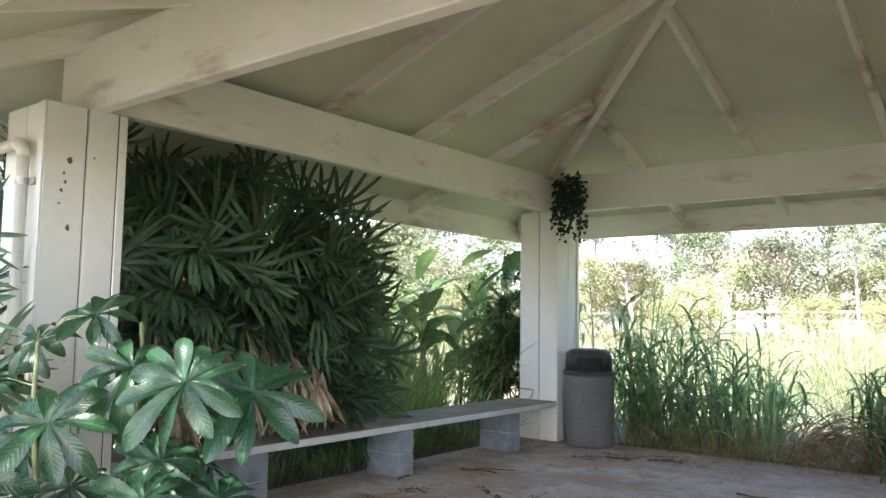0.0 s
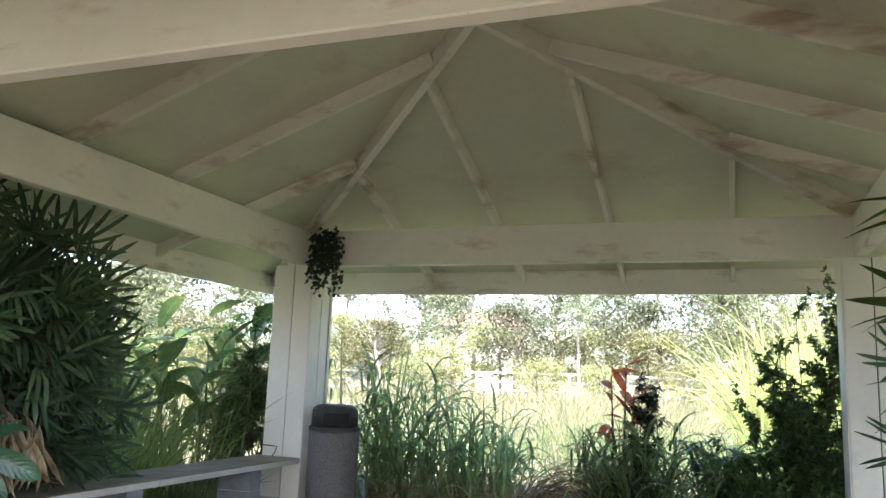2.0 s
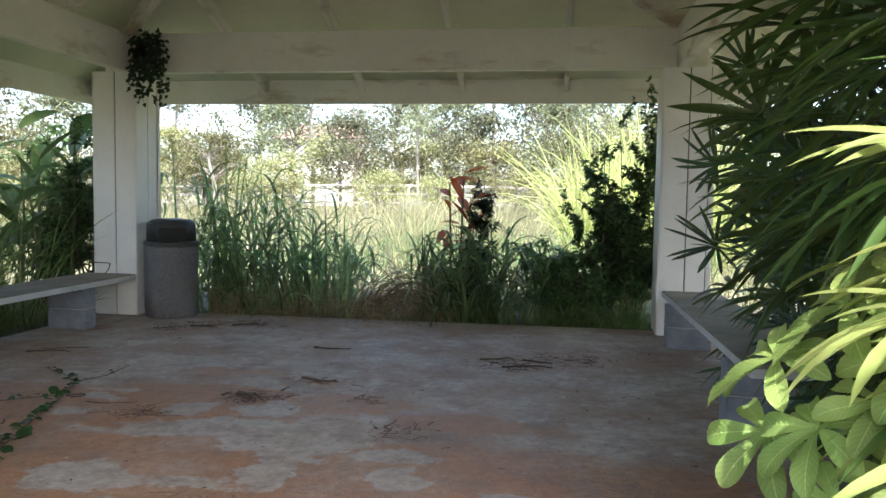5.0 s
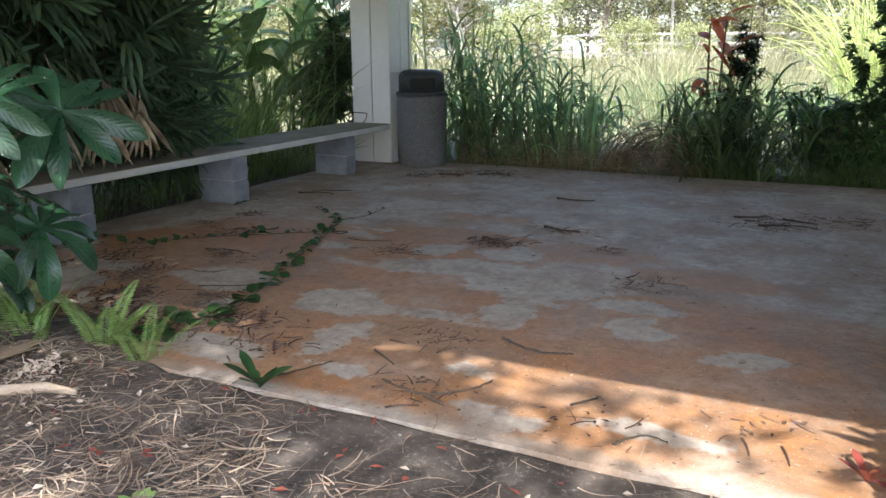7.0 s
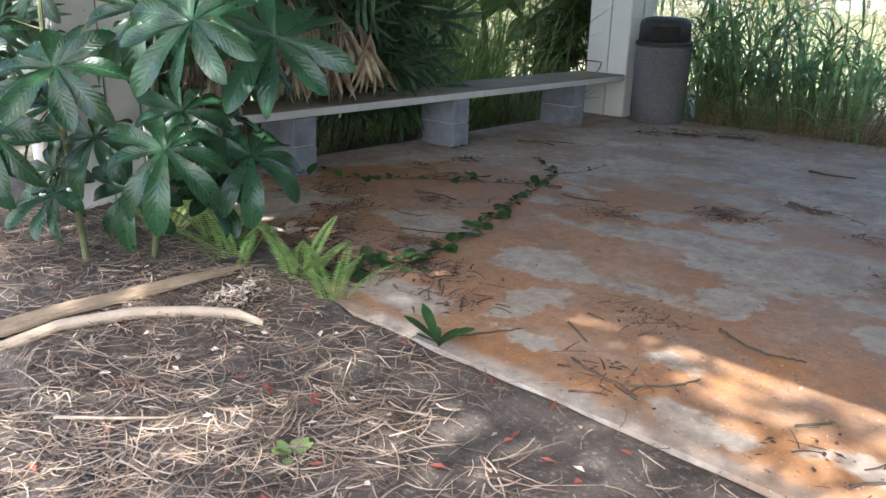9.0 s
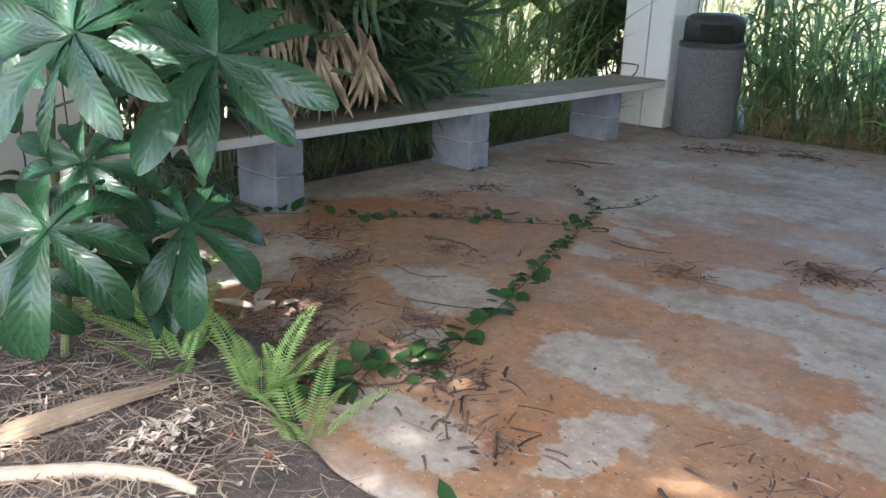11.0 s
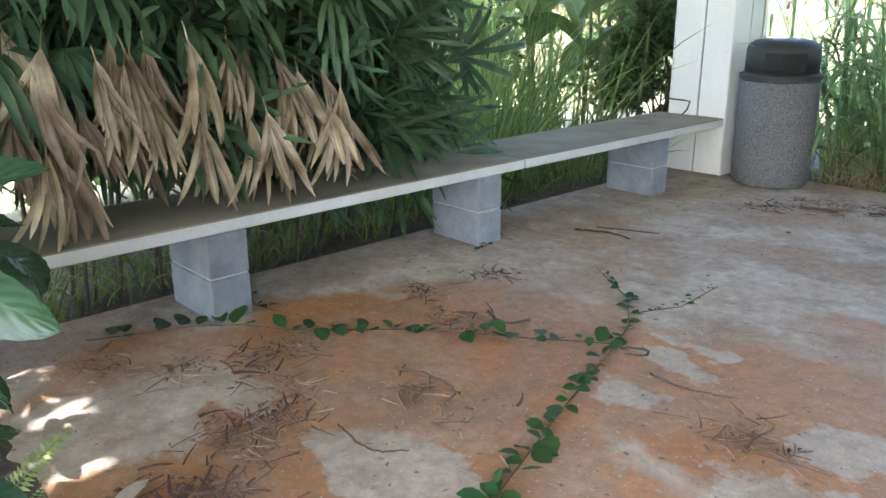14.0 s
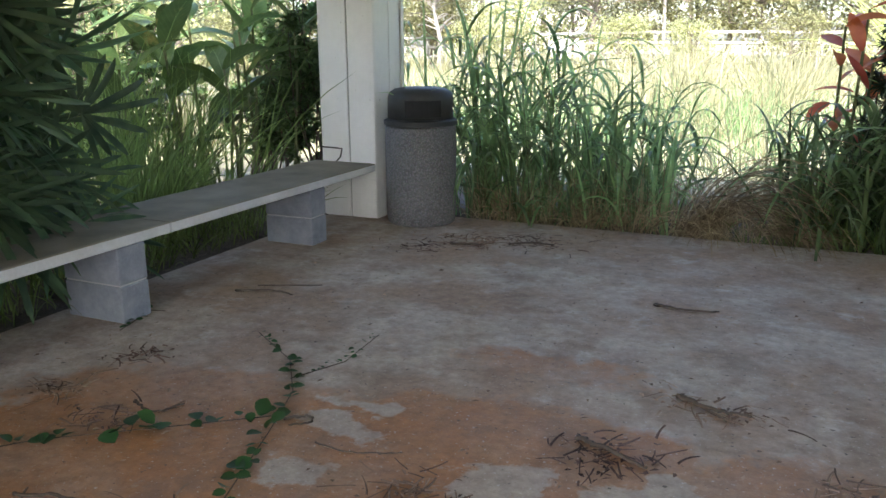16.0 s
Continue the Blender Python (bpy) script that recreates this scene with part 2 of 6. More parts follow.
PAINT = painted("white_paint", (0.80, 0.79, 0.75), (0.36, 0.25, 0.13), 0.0, 0.45)
BEAM_PAINT = painted("cream_beam_paint", (0.84, 0.82, 0.73), (0.34, 0.23, 0.12), 0.6, 0.5)
RAFTER_PAINT = painted("cream_rafter_paint", (0.84, 0.81, 0.71), (0.36, 0.24, 0.13), 0.7, 0.5, 0.52)
DECK_PAINT = painted("roof_deck_paint", (0.68, 0.69, 0.52), (0.40, 0.33, 0.22), 0.35, 0.6)
SLAB = slab_material()
SOIL = soil_material()
BLOCK = simple("concrete_block", (0.185, 0.20, 0.235), (0.31, 0.33, 0.36), 7, 0.92, 1.0, 55, rnd=0.06)
MORTAR = simple("mortar", (0.40, 0.40, 0.40), (0.48, 0.48, 0.47), 8, 0.95, 0.5, 120)
BENCH_TOP = simple("weathered_bench_top", (0.175, 0.155, 0.108), (0.30, 0.27, 0.20), 3, 0.85, 0.4, 60)
BENCH_EDGE = simple("bench_edge_paint", (0.55, 0.55, 0.53), (0.68, 0.68, 0.66), 4, 0.7, 0.3, 60)
ROOFING = simple("roof_shingle", (0.10, 0.10, 0.095), (0.16, 0.155, 0.14), 5, 0.9, 0.5, 50)
DARK_GAP = simple("dark_timber", (0.10, 0.09, 0.075), (0.16, 0.14, 0.11), 8, 0.85, 0.3, 60)


# ---- mesh helpers ----
def mesh_ob(name, bm, mats, parent=None, label="", smooth=False):
    me = bpy.data.meshes.new(name)
    bm.to_mesh(me)
    bm.free()
    for m in (mats if isinstance(mats, (list, tuple)) else [mats]):
        me.materials.append(m)
    if smooth:
        me.polygons.foreach_set("use_smooth", [True] * len(me.polygons))
    ob = new(name, me)
    if parent:
        ob.parent = parent
    if label:
        ob["label"] = label
    return ob


def part(name, bm, material, parent, label="", smooth=False):
    return mesh_ob(name, bm, material, parent, label, smooth)


def empty(name, x=0, y=0, z=0):
    ob = new(name)
    ob.location = (x, y, z)
    bpy.context.view_layer.update()
    return ob


def add_box(bm, lo, hi, bevel=0.0, mat=0):
    vs = [bm.verts.new((x, y, z)) for z in (lo[2], hi[2]) for y in (lo[1], hi[1]) for x in (lo[0], hi[0])]
    fs = [bm.faces.new([vs[i] for i in q]) for q in ((0, 2, 3, 1), (4, 5, 7, 6), (0, 1, 5, 4), (2, 6, 7, 3), (0, 4, 6, 2), (1, 3, 7, 5))]
    for f in fs:
        f.material_index = mat
    if bevel:
        es = {e for f in fs for e in f.edges}
        bmesh.ops.bevel(bm, geom=list(es), offset=bevel, segments=1, affect="EDGES")
    return fs


def box_bm(lo, hi, bevel=0.0):
    bm = bmesh.new()
    add_box(bm, lo, hi, bevel)
    return bm


def bar_bm(a, b, width, height, bevel=0.004, up=Vector((0, 0, 1))):
    """A squared timber whose underside's middle line runs from a to b."""
    a, b = Vector(a), Vector(b)
    d = b - a
    bm = bmesh.new()
    add_box(bm, (-width / 2, 0, 0), (width / 2, d.length, height), bevel)
    y = d.normalized()
    x = y.cross(up).normalized()
    z = x.cross(y)
    m = Matrix((x, y, z)).transposed().to_4x4()
    m.translation = a
    bm.transform(m)
    return bm


def tube_bm(points, radius, sides=8, cap=True):
    """A round rod through the points; radius is a number or one for each point."""
    bm = bmesh.new()
    add_tube(bm, points, radius, sides, cap)
    return bm


def add_tube(bm, points, radius, sides=8, cap=True):
    pts = [Vector(p) for p in points]
    rings = []
    n = Vector((0.31, 0.52, 0.8))
    for i, p in enumerate(pts):
        d = (pts[min(i + 1, len(pts) - 1)] - pts[max(i - 1, 0)]).normalized()
        u = d.cross(n)
        if u.length < 0.05:
            u = d.cross(Vector((1, 0, 0)))
        u.normalize()
        w = d.cross(u)
        r = radius[i] if isinstance(radius, (list, tuple)) else radius
        rings.append([bm.verts.new(p + (u * math.cos(2 * math.pi * k / sides) + w * math.sin(2 * math.pi * k / sides)) * r) for k in range(sides)])
    for r0, r1 in zip(rings[:-1], rings[1:]):
        for k in range(sides):
            bm.faces.new((r0[k], r0[(k + 1) % sides], r1[(k + 1) % sides], r1[k]))
    if cap:
        bm.faces.new(rings[0][::-1])
        bm.faces.new(rings[-1])


def lathe_bm(profile, sides=40):
    bm = bmesh.new()
    rings = []
    for r, z in profile:
        rings.append([bm.verts.new((r * math.cos(2 * math.pi * k / sides), r * math.sin(2 * math.pi * k / sides), z)) for k in range(sides)])
    for r0, r1 in zip(rings[:-1], rings[1:]):
        for k in range(sides):
            bm.faces.new((r0[k], r0[(k + 1) % sides], r1[(k + 1) % sides], r1[k]))
    bm.faces.new(rings[0][::-1])
    bm.faces.new(rings[-1])
    return bm


# ---- ground and slab ----
CX, CY = -1.0, 5.315            # middle of the pavilion
HX, HY = 2.89, 2.805            # from the middle to the beams' inner faces
BEAM_T, BEAM_LO, BEAM_HI = 0.10, 2.65, 3.07
EAVE = 1.20                     # overhang beyond the beams
SLOPE = 0.36


def ground_height(x, y):
    """Ground level: close to the slab's underside, a little uneven."""
    h = -0.06 + 0.02 * noise.noise((x * 0.9, y * 0.9, 0.3)) + 0.012 * noise.noise((x * 4, y * 4, 5.1))
    if y > 14:
        h += min((y - 14) * 0.02, 0.9) + 0.2 * noise.noise((x * 0.1, y * 0.1, 2.2))
    edge = 0.10 * noise.noise((x * 2.3, y * 2.3, 8.0)) + 0.05 * noise.noise((x * 7, y * 7, 1.0))
    if -5.5 < x < 3.0 and 1.2 < y < 3.6:
        # soil banked against the slab's front edge, spilling over it near the ferns
        bank = max(0.0, 1 - abs(2.35 - y) / 1.1)
        h += bank * (0.047 + 0.05 * edge)
        spill = min(1.0, max(0.0, (-1.78 - x + edge * 2.2 - 0.8 * max(0.0, y - 2.35)) / 0.25)) * min(1.0, max(0.0, (2.86 + edge * 2 - y) / 0.3))
        if y > 2.36:
            return -0.03 + 0.046 * spill + 0.01 * noise.noise((x * 9, y * 9, 3)) if spill > 0.02 else -0.11
        h += spill * 0.045
    d = max(-4.25 - x, x - 2.25, 2.35 - y, y - 8.34)
    if d < 0:
        h = min(h, -0.11)
    return h


def make_ground():
    xs = sorted(set([-900, -300, -120, -70, -45, -30, -22, -16] + [round(-12 + 0.3 * i, 3) for i in range(74)] + [round(-4.5 + 0.07 * i, 3) for i in range(90)] + [12, 16, 22, 30, 45, 70, 120, 300, 900]))
    ys = sorted(set([-900, -300, -100, -40, -20, -12] + [round(-6 + 0.3 * i, 3) for i in range(72)] + [round(1.0 + 0.07 * i, 3) for i in range(32)] + [2.345, 2.365] + [17, 19, 22, 26, 31, 37, 45, 55, 70, 100, 300, 900]))
    bm = bmesh.new()
    grid = [[bm.verts.new((x, y, ground_height(x, y))) for x in xs] for y in ys]
    for j in range(len(ys) - 1):
        for i in range(len(xs) - 1):
            bm.faces.new((grid[j][i], grid[j][i + 1], grid[j + 1][i + 1], grid[j + 1][i]))
    ob = mesh_ob("ground", bm, SOIL, smooth=True)
    tagged(ob, "dark bare soil running into sunlit rough meadow", "ground", kind="structure")


make_ground()
slab_bm = bmesh.new()
add_box(slab_bm, (-4.25, 2.35, -0.22), (2.25, 8.34, 0.0), 0.0)
tagged(mesh_ob("floor", slab_bm, SLAB), "worn concrete slab with flaking orange paint", "floor", kind="structure")


# ---- posts, beams, roof ----
def make_post(x, y, label):
    """Boxed post: a core clad with two upright boards a side and a strip over the joint."""
    top = BEAM_LO - (0.035 if y < 4 else 0.0)
    post = empty("post", x, y, 0)
    part("core", box_bm((-0.225, -0.225, -0.15), (0.225, 0.225, top - 0.003)), DARK_GAP, post)
    for a in range(4):
        m = Matrix.Rotation(a * math.pi / 2, 4, "Z")
        for s, (lo, hi) in enumerate(((-0.246, -0.006), (0.006, 0.192))):
            bm = box_bm((lo, -0.247, -0.12 + 0.125 * (1 if y > 4 else 0)), (hi, -0.2255, top - 0.001), 0.003)
            bm.transform(m)
            part("board", bm, PAINT, post)
        bm = box_bm((0.196, -0.262, -0.11 + 0.12 * (1 if y > 4 else 0)), (0.246, -0.2475, top - 0.002), 0.003)
        bm.transform(m)
        part("corner_strip", bm, PAINT, post)
    tagged(post, label, "post", group="pavilion posts")
    return post


POST_LX, POST_RX, POST_FY, POST_BY = -4.015, 2.015, 2.38, 8.25
make_post(POST_LX, POST_BY, "white boxed timber post beside the litter bin")
front_post = make_post(POST_LX, POST_FY, "white boxed timber post with a downpipe, half hidden by leaves")
scar_rng = random.Random(9)
for sy, sz, sr in ((-0.10, 2.28, 0.020), (-0.13, 2.20, 0.010), (-0.12, 2.15, 0.012), (-0.14, 2.10, 0.012), (-0.09, 1.88, 0.016), (-0.15, 2.02, 0.007), (0.05, 2.32, 0.006)):
    sbm = bmesh.new()
    ring = [(sy + sr * scar_rng.uniform(0.5, 1.2) * math.cos(a * 0.785), sz + sr * scar_rng.uniform(0.6, 1.6) * math.sin(a * 0.785)) for a in range(8)]
    lower = [sbm.verts.new((0.2472, a, b)) for a, b in ring]
    upper = [sbm.verts.new((0.2490, a, b)) for a, b in ring]
    sbm.faces.new(upper)
    for q in range(8):
        sbm.faces.new((lower[q], lower[(q + 1) % 8], upper[(q + 1) % 8], upper[q]))
    part("peeled_spot", sbm, DARK_GAP, front_post, "dark spot where the paint has peeled")
make_post(POST_RX, POST_BY, "white boxed timber post at the end of the short bench")
make_post(POST_RX, POST_FY, "white boxed timber post behind the lady palm")


def make_beams():
    xi0, xi1, yi0, yi1 = CX - HX, CX + HX, CY - HY, CY + HY
    t = BEAM_T
    spec = (("beam_north", (xi0 - 0.3, yi1, BEAM_LO), (xi1 + 0.3, yi1 + t, BEAM_HI)),
            ("beam_south", (xi0 - 0.3, yi0 - t, BEAM_LO - 0.035), (xi1 + 0.3, yi0, BEAM_HI)),
            ("beam_west", (xi0 - t, yi0 + 0.002, BEAM_LO + 0.003), (xi0, yi1 - 0.002, BEAM_HI - 0.003)),
            ("beam_east", (xi1, yi0 + 0.002, BEAM_LO + 0.003), (xi1 + t, yi1 - 0.002, BEAM_HI - 0.003)))
    for name, lo, hi in spec:
        tagged(mesh_ob(name, box_bm(lo, hi, 0.008), BEAM_PAINT), "cream painted timber beam with brown water stains", "beam", kind="structure")


make_beams()


def make_roof():
    roof = empty("roof", CX, CY, BEAM_HI)
    ex, ey = HX + BEAM_T + EAVE, HY + BEAM_T + EAVE     # half size at the eaves
    depth, thick = 0.14, 0.03
    apex = Vector((0, 0, SLOPE * (HX + HY) / 2))
    ze = -SLOPE * (BEAM_T + EAVE)

    # hip lines run from the eave corners to the apex
    def z_at(x, y):
        return -SLOPE * max(abs(x) - HX, abs(y) - HY)
    for sx in (-1, 1):
        for sy in (-1, 1):
            a = Vector((sx * ex, sy * ey, ze - 0.03))
            bm = bar_bm(a, apex + Vector((0, 0, -0.03)), 0.075, depth + 0.05)
            part("hip_rafter", bm, RAFTER_PAINT, roof)
    for u in (-1.83, -0.61, 0.61, 1.83):
        for s in (-1, 1):
            # faces to north and south
            top_y = abs(u) * HY / HX
            a = Vector((u, s * ey, z_at(u, ey)))
            b = Vector((u, s * (top_y + 0.02), -SLOPE * (top_y + 0.02 - HY)))
            part("rafter", bar_bm(a, b, 0.05, depth), RAFTER_PAINT, roof)
    for v in (-2.0, -0.78, 0.44, 1.70):
        for s in (-1, 1):
            top_x = abs(v) * HX / HY
            a = Vector((s * ex, v, -SLOPE * (ex - HX)))
            b = Vector((s * (top_x + 0.02), v, -SLOPE * (top_x + 0.02 - HX)))
            part("rafter", bar_bm(a, b, 0.05, depth), RAFTER_PAINT, roof)
    # boarding above the rafters, and the roofing on it
    def pyramid(z0, z1, over):
        bm = bmesh.new()
        ox, oy = ex + over, ey + over
        zlo = -SLOPE * (BEAM_T + EAVE + over)
        low = [bm.verts.new((sx * ox, sy * oy, zlo + z0)) for sx, sy in ((-1, -1), (1, -1), (1, 1), (-1, 1))]
        low_a = bm.verts.new(apex + Vector((0, 0, z0)))
        high = [bm.verts.new((sx * ox, sy * oy, zlo + z1)) for sx, sy in ((-1, -1), (1, -1), (1, 1), (-1, 1))]
        high_a = bm.verts.new(apex + Vector((0, 0, z1)))
        for i in range(4):
            j = (i + 1) % 4
            bm.faces.new((low[j], low[i], low_a))
            bm.faces.new((high[i], high[j], high_a))
            bm.faces.new((low[i], low[j], high[j], high[i]))
        return bm
    dz = depth / math.cos(math.atan(SLOPE))
    part("roofing", pyramid(dz + thick + 0.002, dz + thick + 0.03, -0.004), ROOFING, roof, "dark shingled roof covering")
    lo_f, hi_f = 2.465 - BEAM_HI, ze + dz + 0.10
    for s in (-1, 1):
        part("fascia", box_bm((-ex - 0.03, min(s * ey, s * (ey + 0.03)), lo_f), (ex + 0.03, max(s * ey, s * (ey + 0.03)), hi_f), 0.004), BEAM_PAINT, roof)
        part("fascia", box_bm((min(s * ex, s * (ex + 0.03)), -ey + 0.001, lo_f + 0.001), (max(s * ex, s * (ex + 0.03)), ey - 0.001, hi_f - 0.001), 0.004), BEAM_PAINT, roof)
    tagged(roof, "hipped pavilion roof with cream rafters and fascia", "roof")
    deck = mesh_ob("ceiling", pyramid(dz + 0.001, dz + thick, -0.005), DECK_PAINT)
    deck.location = (CX, CY, BEAM_HI)
    tagged(deck, "cream painted boarding under the hipped roof", "ceiling", kind="structure")


make_roof()


# ---- benches ----
def make_block(x, y, z, course):
    bm = bmesh.new()
    add_box(bm, (-0.195, -0.095, 0), (0.195, 0.095, 0.193), 0.005)
    for v in bm.verts:
        v.co += Vector((noise.noise(v.co * 9 + Vector((x, y, z))), noise.noise(v.co * 9 + Vector((y, x, 3))), 0)) * 0.002
    ob = mesh_ob("concrete_block", bm, BLOCK)
    ob.location = (x, y, z)
    ob.rotation_euler = (0, 0, radians(random.uniform(-0.8, 0.8)))
    tagged(ob, "grey concrete block holding up the bench", "concrete block", group="bench supports")
    if course:
        mo = box_bm((-0.188, -0.088, -0.009), (0.188, 0.088, 0.0))
        part("mortar", mo, MORTAR, ob)
    return ob


def make_bench(x0, x1, y0, y1, blocks, label, white_side):
    top = 0.458
    for y in blocks:
        make_block((x0 + x1) / 2 + 0.10 * white_side, y, 0.001, 0)
        make_block((x0 + x1) / 2 + 0.10 * white_side, y, 0.204, 1)
    bench = empty("bench_seat", (x0 + x1) / 2, (y0 + y1) / 2, 0.398)
    n = 2
    for i in range(n):
        a, b = y0 + (y1 - y0) * (i / n) ** 0.85, y0 + (y1 - y0) * ((i + 1) / n) ** 0.85
        cy = (y0 + y1) / 2
        bm = box_bm((x0 - (x0 + x1) / 2, a - cy + 0.002, 0), (x1 - (x0 + x1) / 2, b - cy - 0.002, top - 0.398), 0.006)
        bm.normal_update()
        for f in bm.faces:
            f.material_index = 0 if f.normal.z > 0.6 else 1
        part("plank", bm, [BENCH_TOP, BENCH_EDGE], bench)
    tagged(bench, label, "bench")


make_bench(-4.36, -3.775, 2.75, 8.02, (3.75, 5.38, 7.13), "long grey bench plank with a white front edge on blocks", 1)
make_bench(1.80, 2.33, 4.4, 7.98, (4.9, 7.40), "grey bench plank with white edge beside the palm", -1)


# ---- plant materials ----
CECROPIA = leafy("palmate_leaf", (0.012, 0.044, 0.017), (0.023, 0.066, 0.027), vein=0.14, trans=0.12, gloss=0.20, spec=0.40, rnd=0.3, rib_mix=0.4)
# light green leaf, its colour raised further so that it looks sunlit
SUNNY_LEAF = leafy("sun_brightened_palmate_leaf", (0.17, 0.27, 0.065), (0.30, 0.39, 0.12), vein=0.15, trans=0.35, gloss=0.40, rnd=0.2)
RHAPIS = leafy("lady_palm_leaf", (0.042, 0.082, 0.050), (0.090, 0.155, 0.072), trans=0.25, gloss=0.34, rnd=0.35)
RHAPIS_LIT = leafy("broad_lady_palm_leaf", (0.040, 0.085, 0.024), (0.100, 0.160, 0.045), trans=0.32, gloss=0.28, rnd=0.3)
# lit copy of the lady palm leaf: sun glare is in the pale yellow-green
RHAPIS_SUN = leafy("sun_tinted_palm_leaf", (0.27, 0.36, 0.095), (0.46, 0.52, 0.20), trans=0.4, gloss=0.28, rnd=0.25)
DRY_FROND = leafy("dry_frond", (0.16, 0.115, 0.070), (0.43, 0.355, 0.255), trans=0.15, gloss=0.75, rnd=0.35)
FERN = leafy("fern_frond", (0.18, 0.29, 0.085), (0.29, 0.42, 0.14), trans=0.35, gloss=0.5, rnd=0.2)
GRASS = leafy("tall_grass", (0.080, 0.150, 0.060), (0.210, 0.310, 0.125), trans=0.42, gloss=0.28, rnd=0.55, spec=0.5)
DARK_GRASS = leafy("shaded_grass", (0.085, 0.135, 0.038), (0.18, 0.245, 0.074), trans=0.42, gloss=0.45, rnd=0.4)
STRAW = leafy("dead_grass", (0.23, 0.18, 0.100), (0.46, 0.385, 0.225), trans=0.36, gloss=0.8, rnd=0.4)
MEADOW = leafy("meadow_grass", (0.215, 0.23, 0.115), (0.345, 0.33, 0.195), trans=0.3, gloss=0.6, rnd=0.35)
CANE_GRASS = leafy("cane_grass", (0.26, 0.31, 0.09), (0.44, 0.45, 0.19), trans=0.35, gloss=0.5, rnd=0.3)
BROAD = leafy("broad_leaf", (0.052, 0.10, 0.028), (0.105, 0.165, 0.048), vein=0.12, trans=0.33, gloss=0.35, rnd=0.3, tip=(0.30, 0.26, 0.07))
SHRUB = leafy("shrub_leaf", (0.065, 0.125, 0.045), (0.13, 0.22, 0.075), trans=0.42, gloss=0.4, rnd=0.4)
IVY = leafy("ivy_leaf", (0.014, 0.030, 0.018), (0.035, 0.060, 0.030), trans=0.15, gloss=0.4, rnd=0.4)
VINE = leafy("vine_leaf", (0.017, 0.052, 0.016), (0.036, 0.088, 0.024), trans=0.15, gloss=0.4, rnd=0.3)
TREE_LEAF = leafy("tree_foliage", (0.11, 0.135, 0.08), (0.22, 0.235, 0.14), trans=0.35, gloss=0.5, rnd=0.45)
TREE_LEAF_Y = leafy("yellowish_foliage", (0.18, 0.20, 0.085), (0.31, 0.31, 0.15), trans=0.35, gloss=0.5, rnd=0.4)
RED_LEAF = leafy("orange_leaf", (0.36, 0.090, 0.030), (0.48, 0.17, 0.055), trans=0.4, gloss=0.4, rnd=0.2)
NEEDLE = leafy("dry_needles", (0.20, 0.145, 0.10), (0.46, 0.37, 0.27), trans=0.05, gloss=0.7, rnd=0.5)
LITTER = leafy("dark_litter", (0.075, 0.046, 0.034), (0.27, 0.185, 0.135), trans=0.05, gloss=0.8, rnd=0.5)
PALE = leafy("bleached_leaf", (0.38, 0.31, 0.24), (0.56, 0.48, 0.40), trans=0.1, gloss=0.8, rnd=0.2)
REDBIT = leafy("red_leaf_bit", (0.20, 0.040, 0.028), (0.36, 0.10, 0.060), trans=0.1, gloss=0.6, rnd=0.3)
STEM = simple("green_stem", (0.10, 0.13, 0.05), (0.20, 0.21, 0.09), 10, 0.6, 0.2, 80)
CANE = simple("fibrous_cane", (0.055, 0.042, 0.028), (0.11, 0.085, 0.055), 14, 0.9, 0.6, 90, (1, 1, 0.2))
BARK = simple("bark", (0.14, 0.115, 0.09), (0.26, 0.22, 0.18), 6, 0.95, 0.7, 40, (1, 1, 0.3))
PALE_BARK = simple("pale_bark", (0.27, 0.25, 0.22), (0.40, 0.37, 0.33), 5, 0.9, 0.4, 40, (1, 1, 0.3))
LOG = simple("split_log", (0.22, 0.155, 0.095), (0.36, 0.27, 0.18), 9, 0.9, 0.8, 60, (1, 1, 1))
STALK = simple("dry_palm_stalk", (0.38, 0.29, 0.20), (0.52, 0.42, 0.31), 7, 0.75, 0.3, 60)
TWIG = simple("twig", (0.060, 0.045, 0.032), (0.14, 0.105, 0.075), 12, 0.9, 0.4, 80)


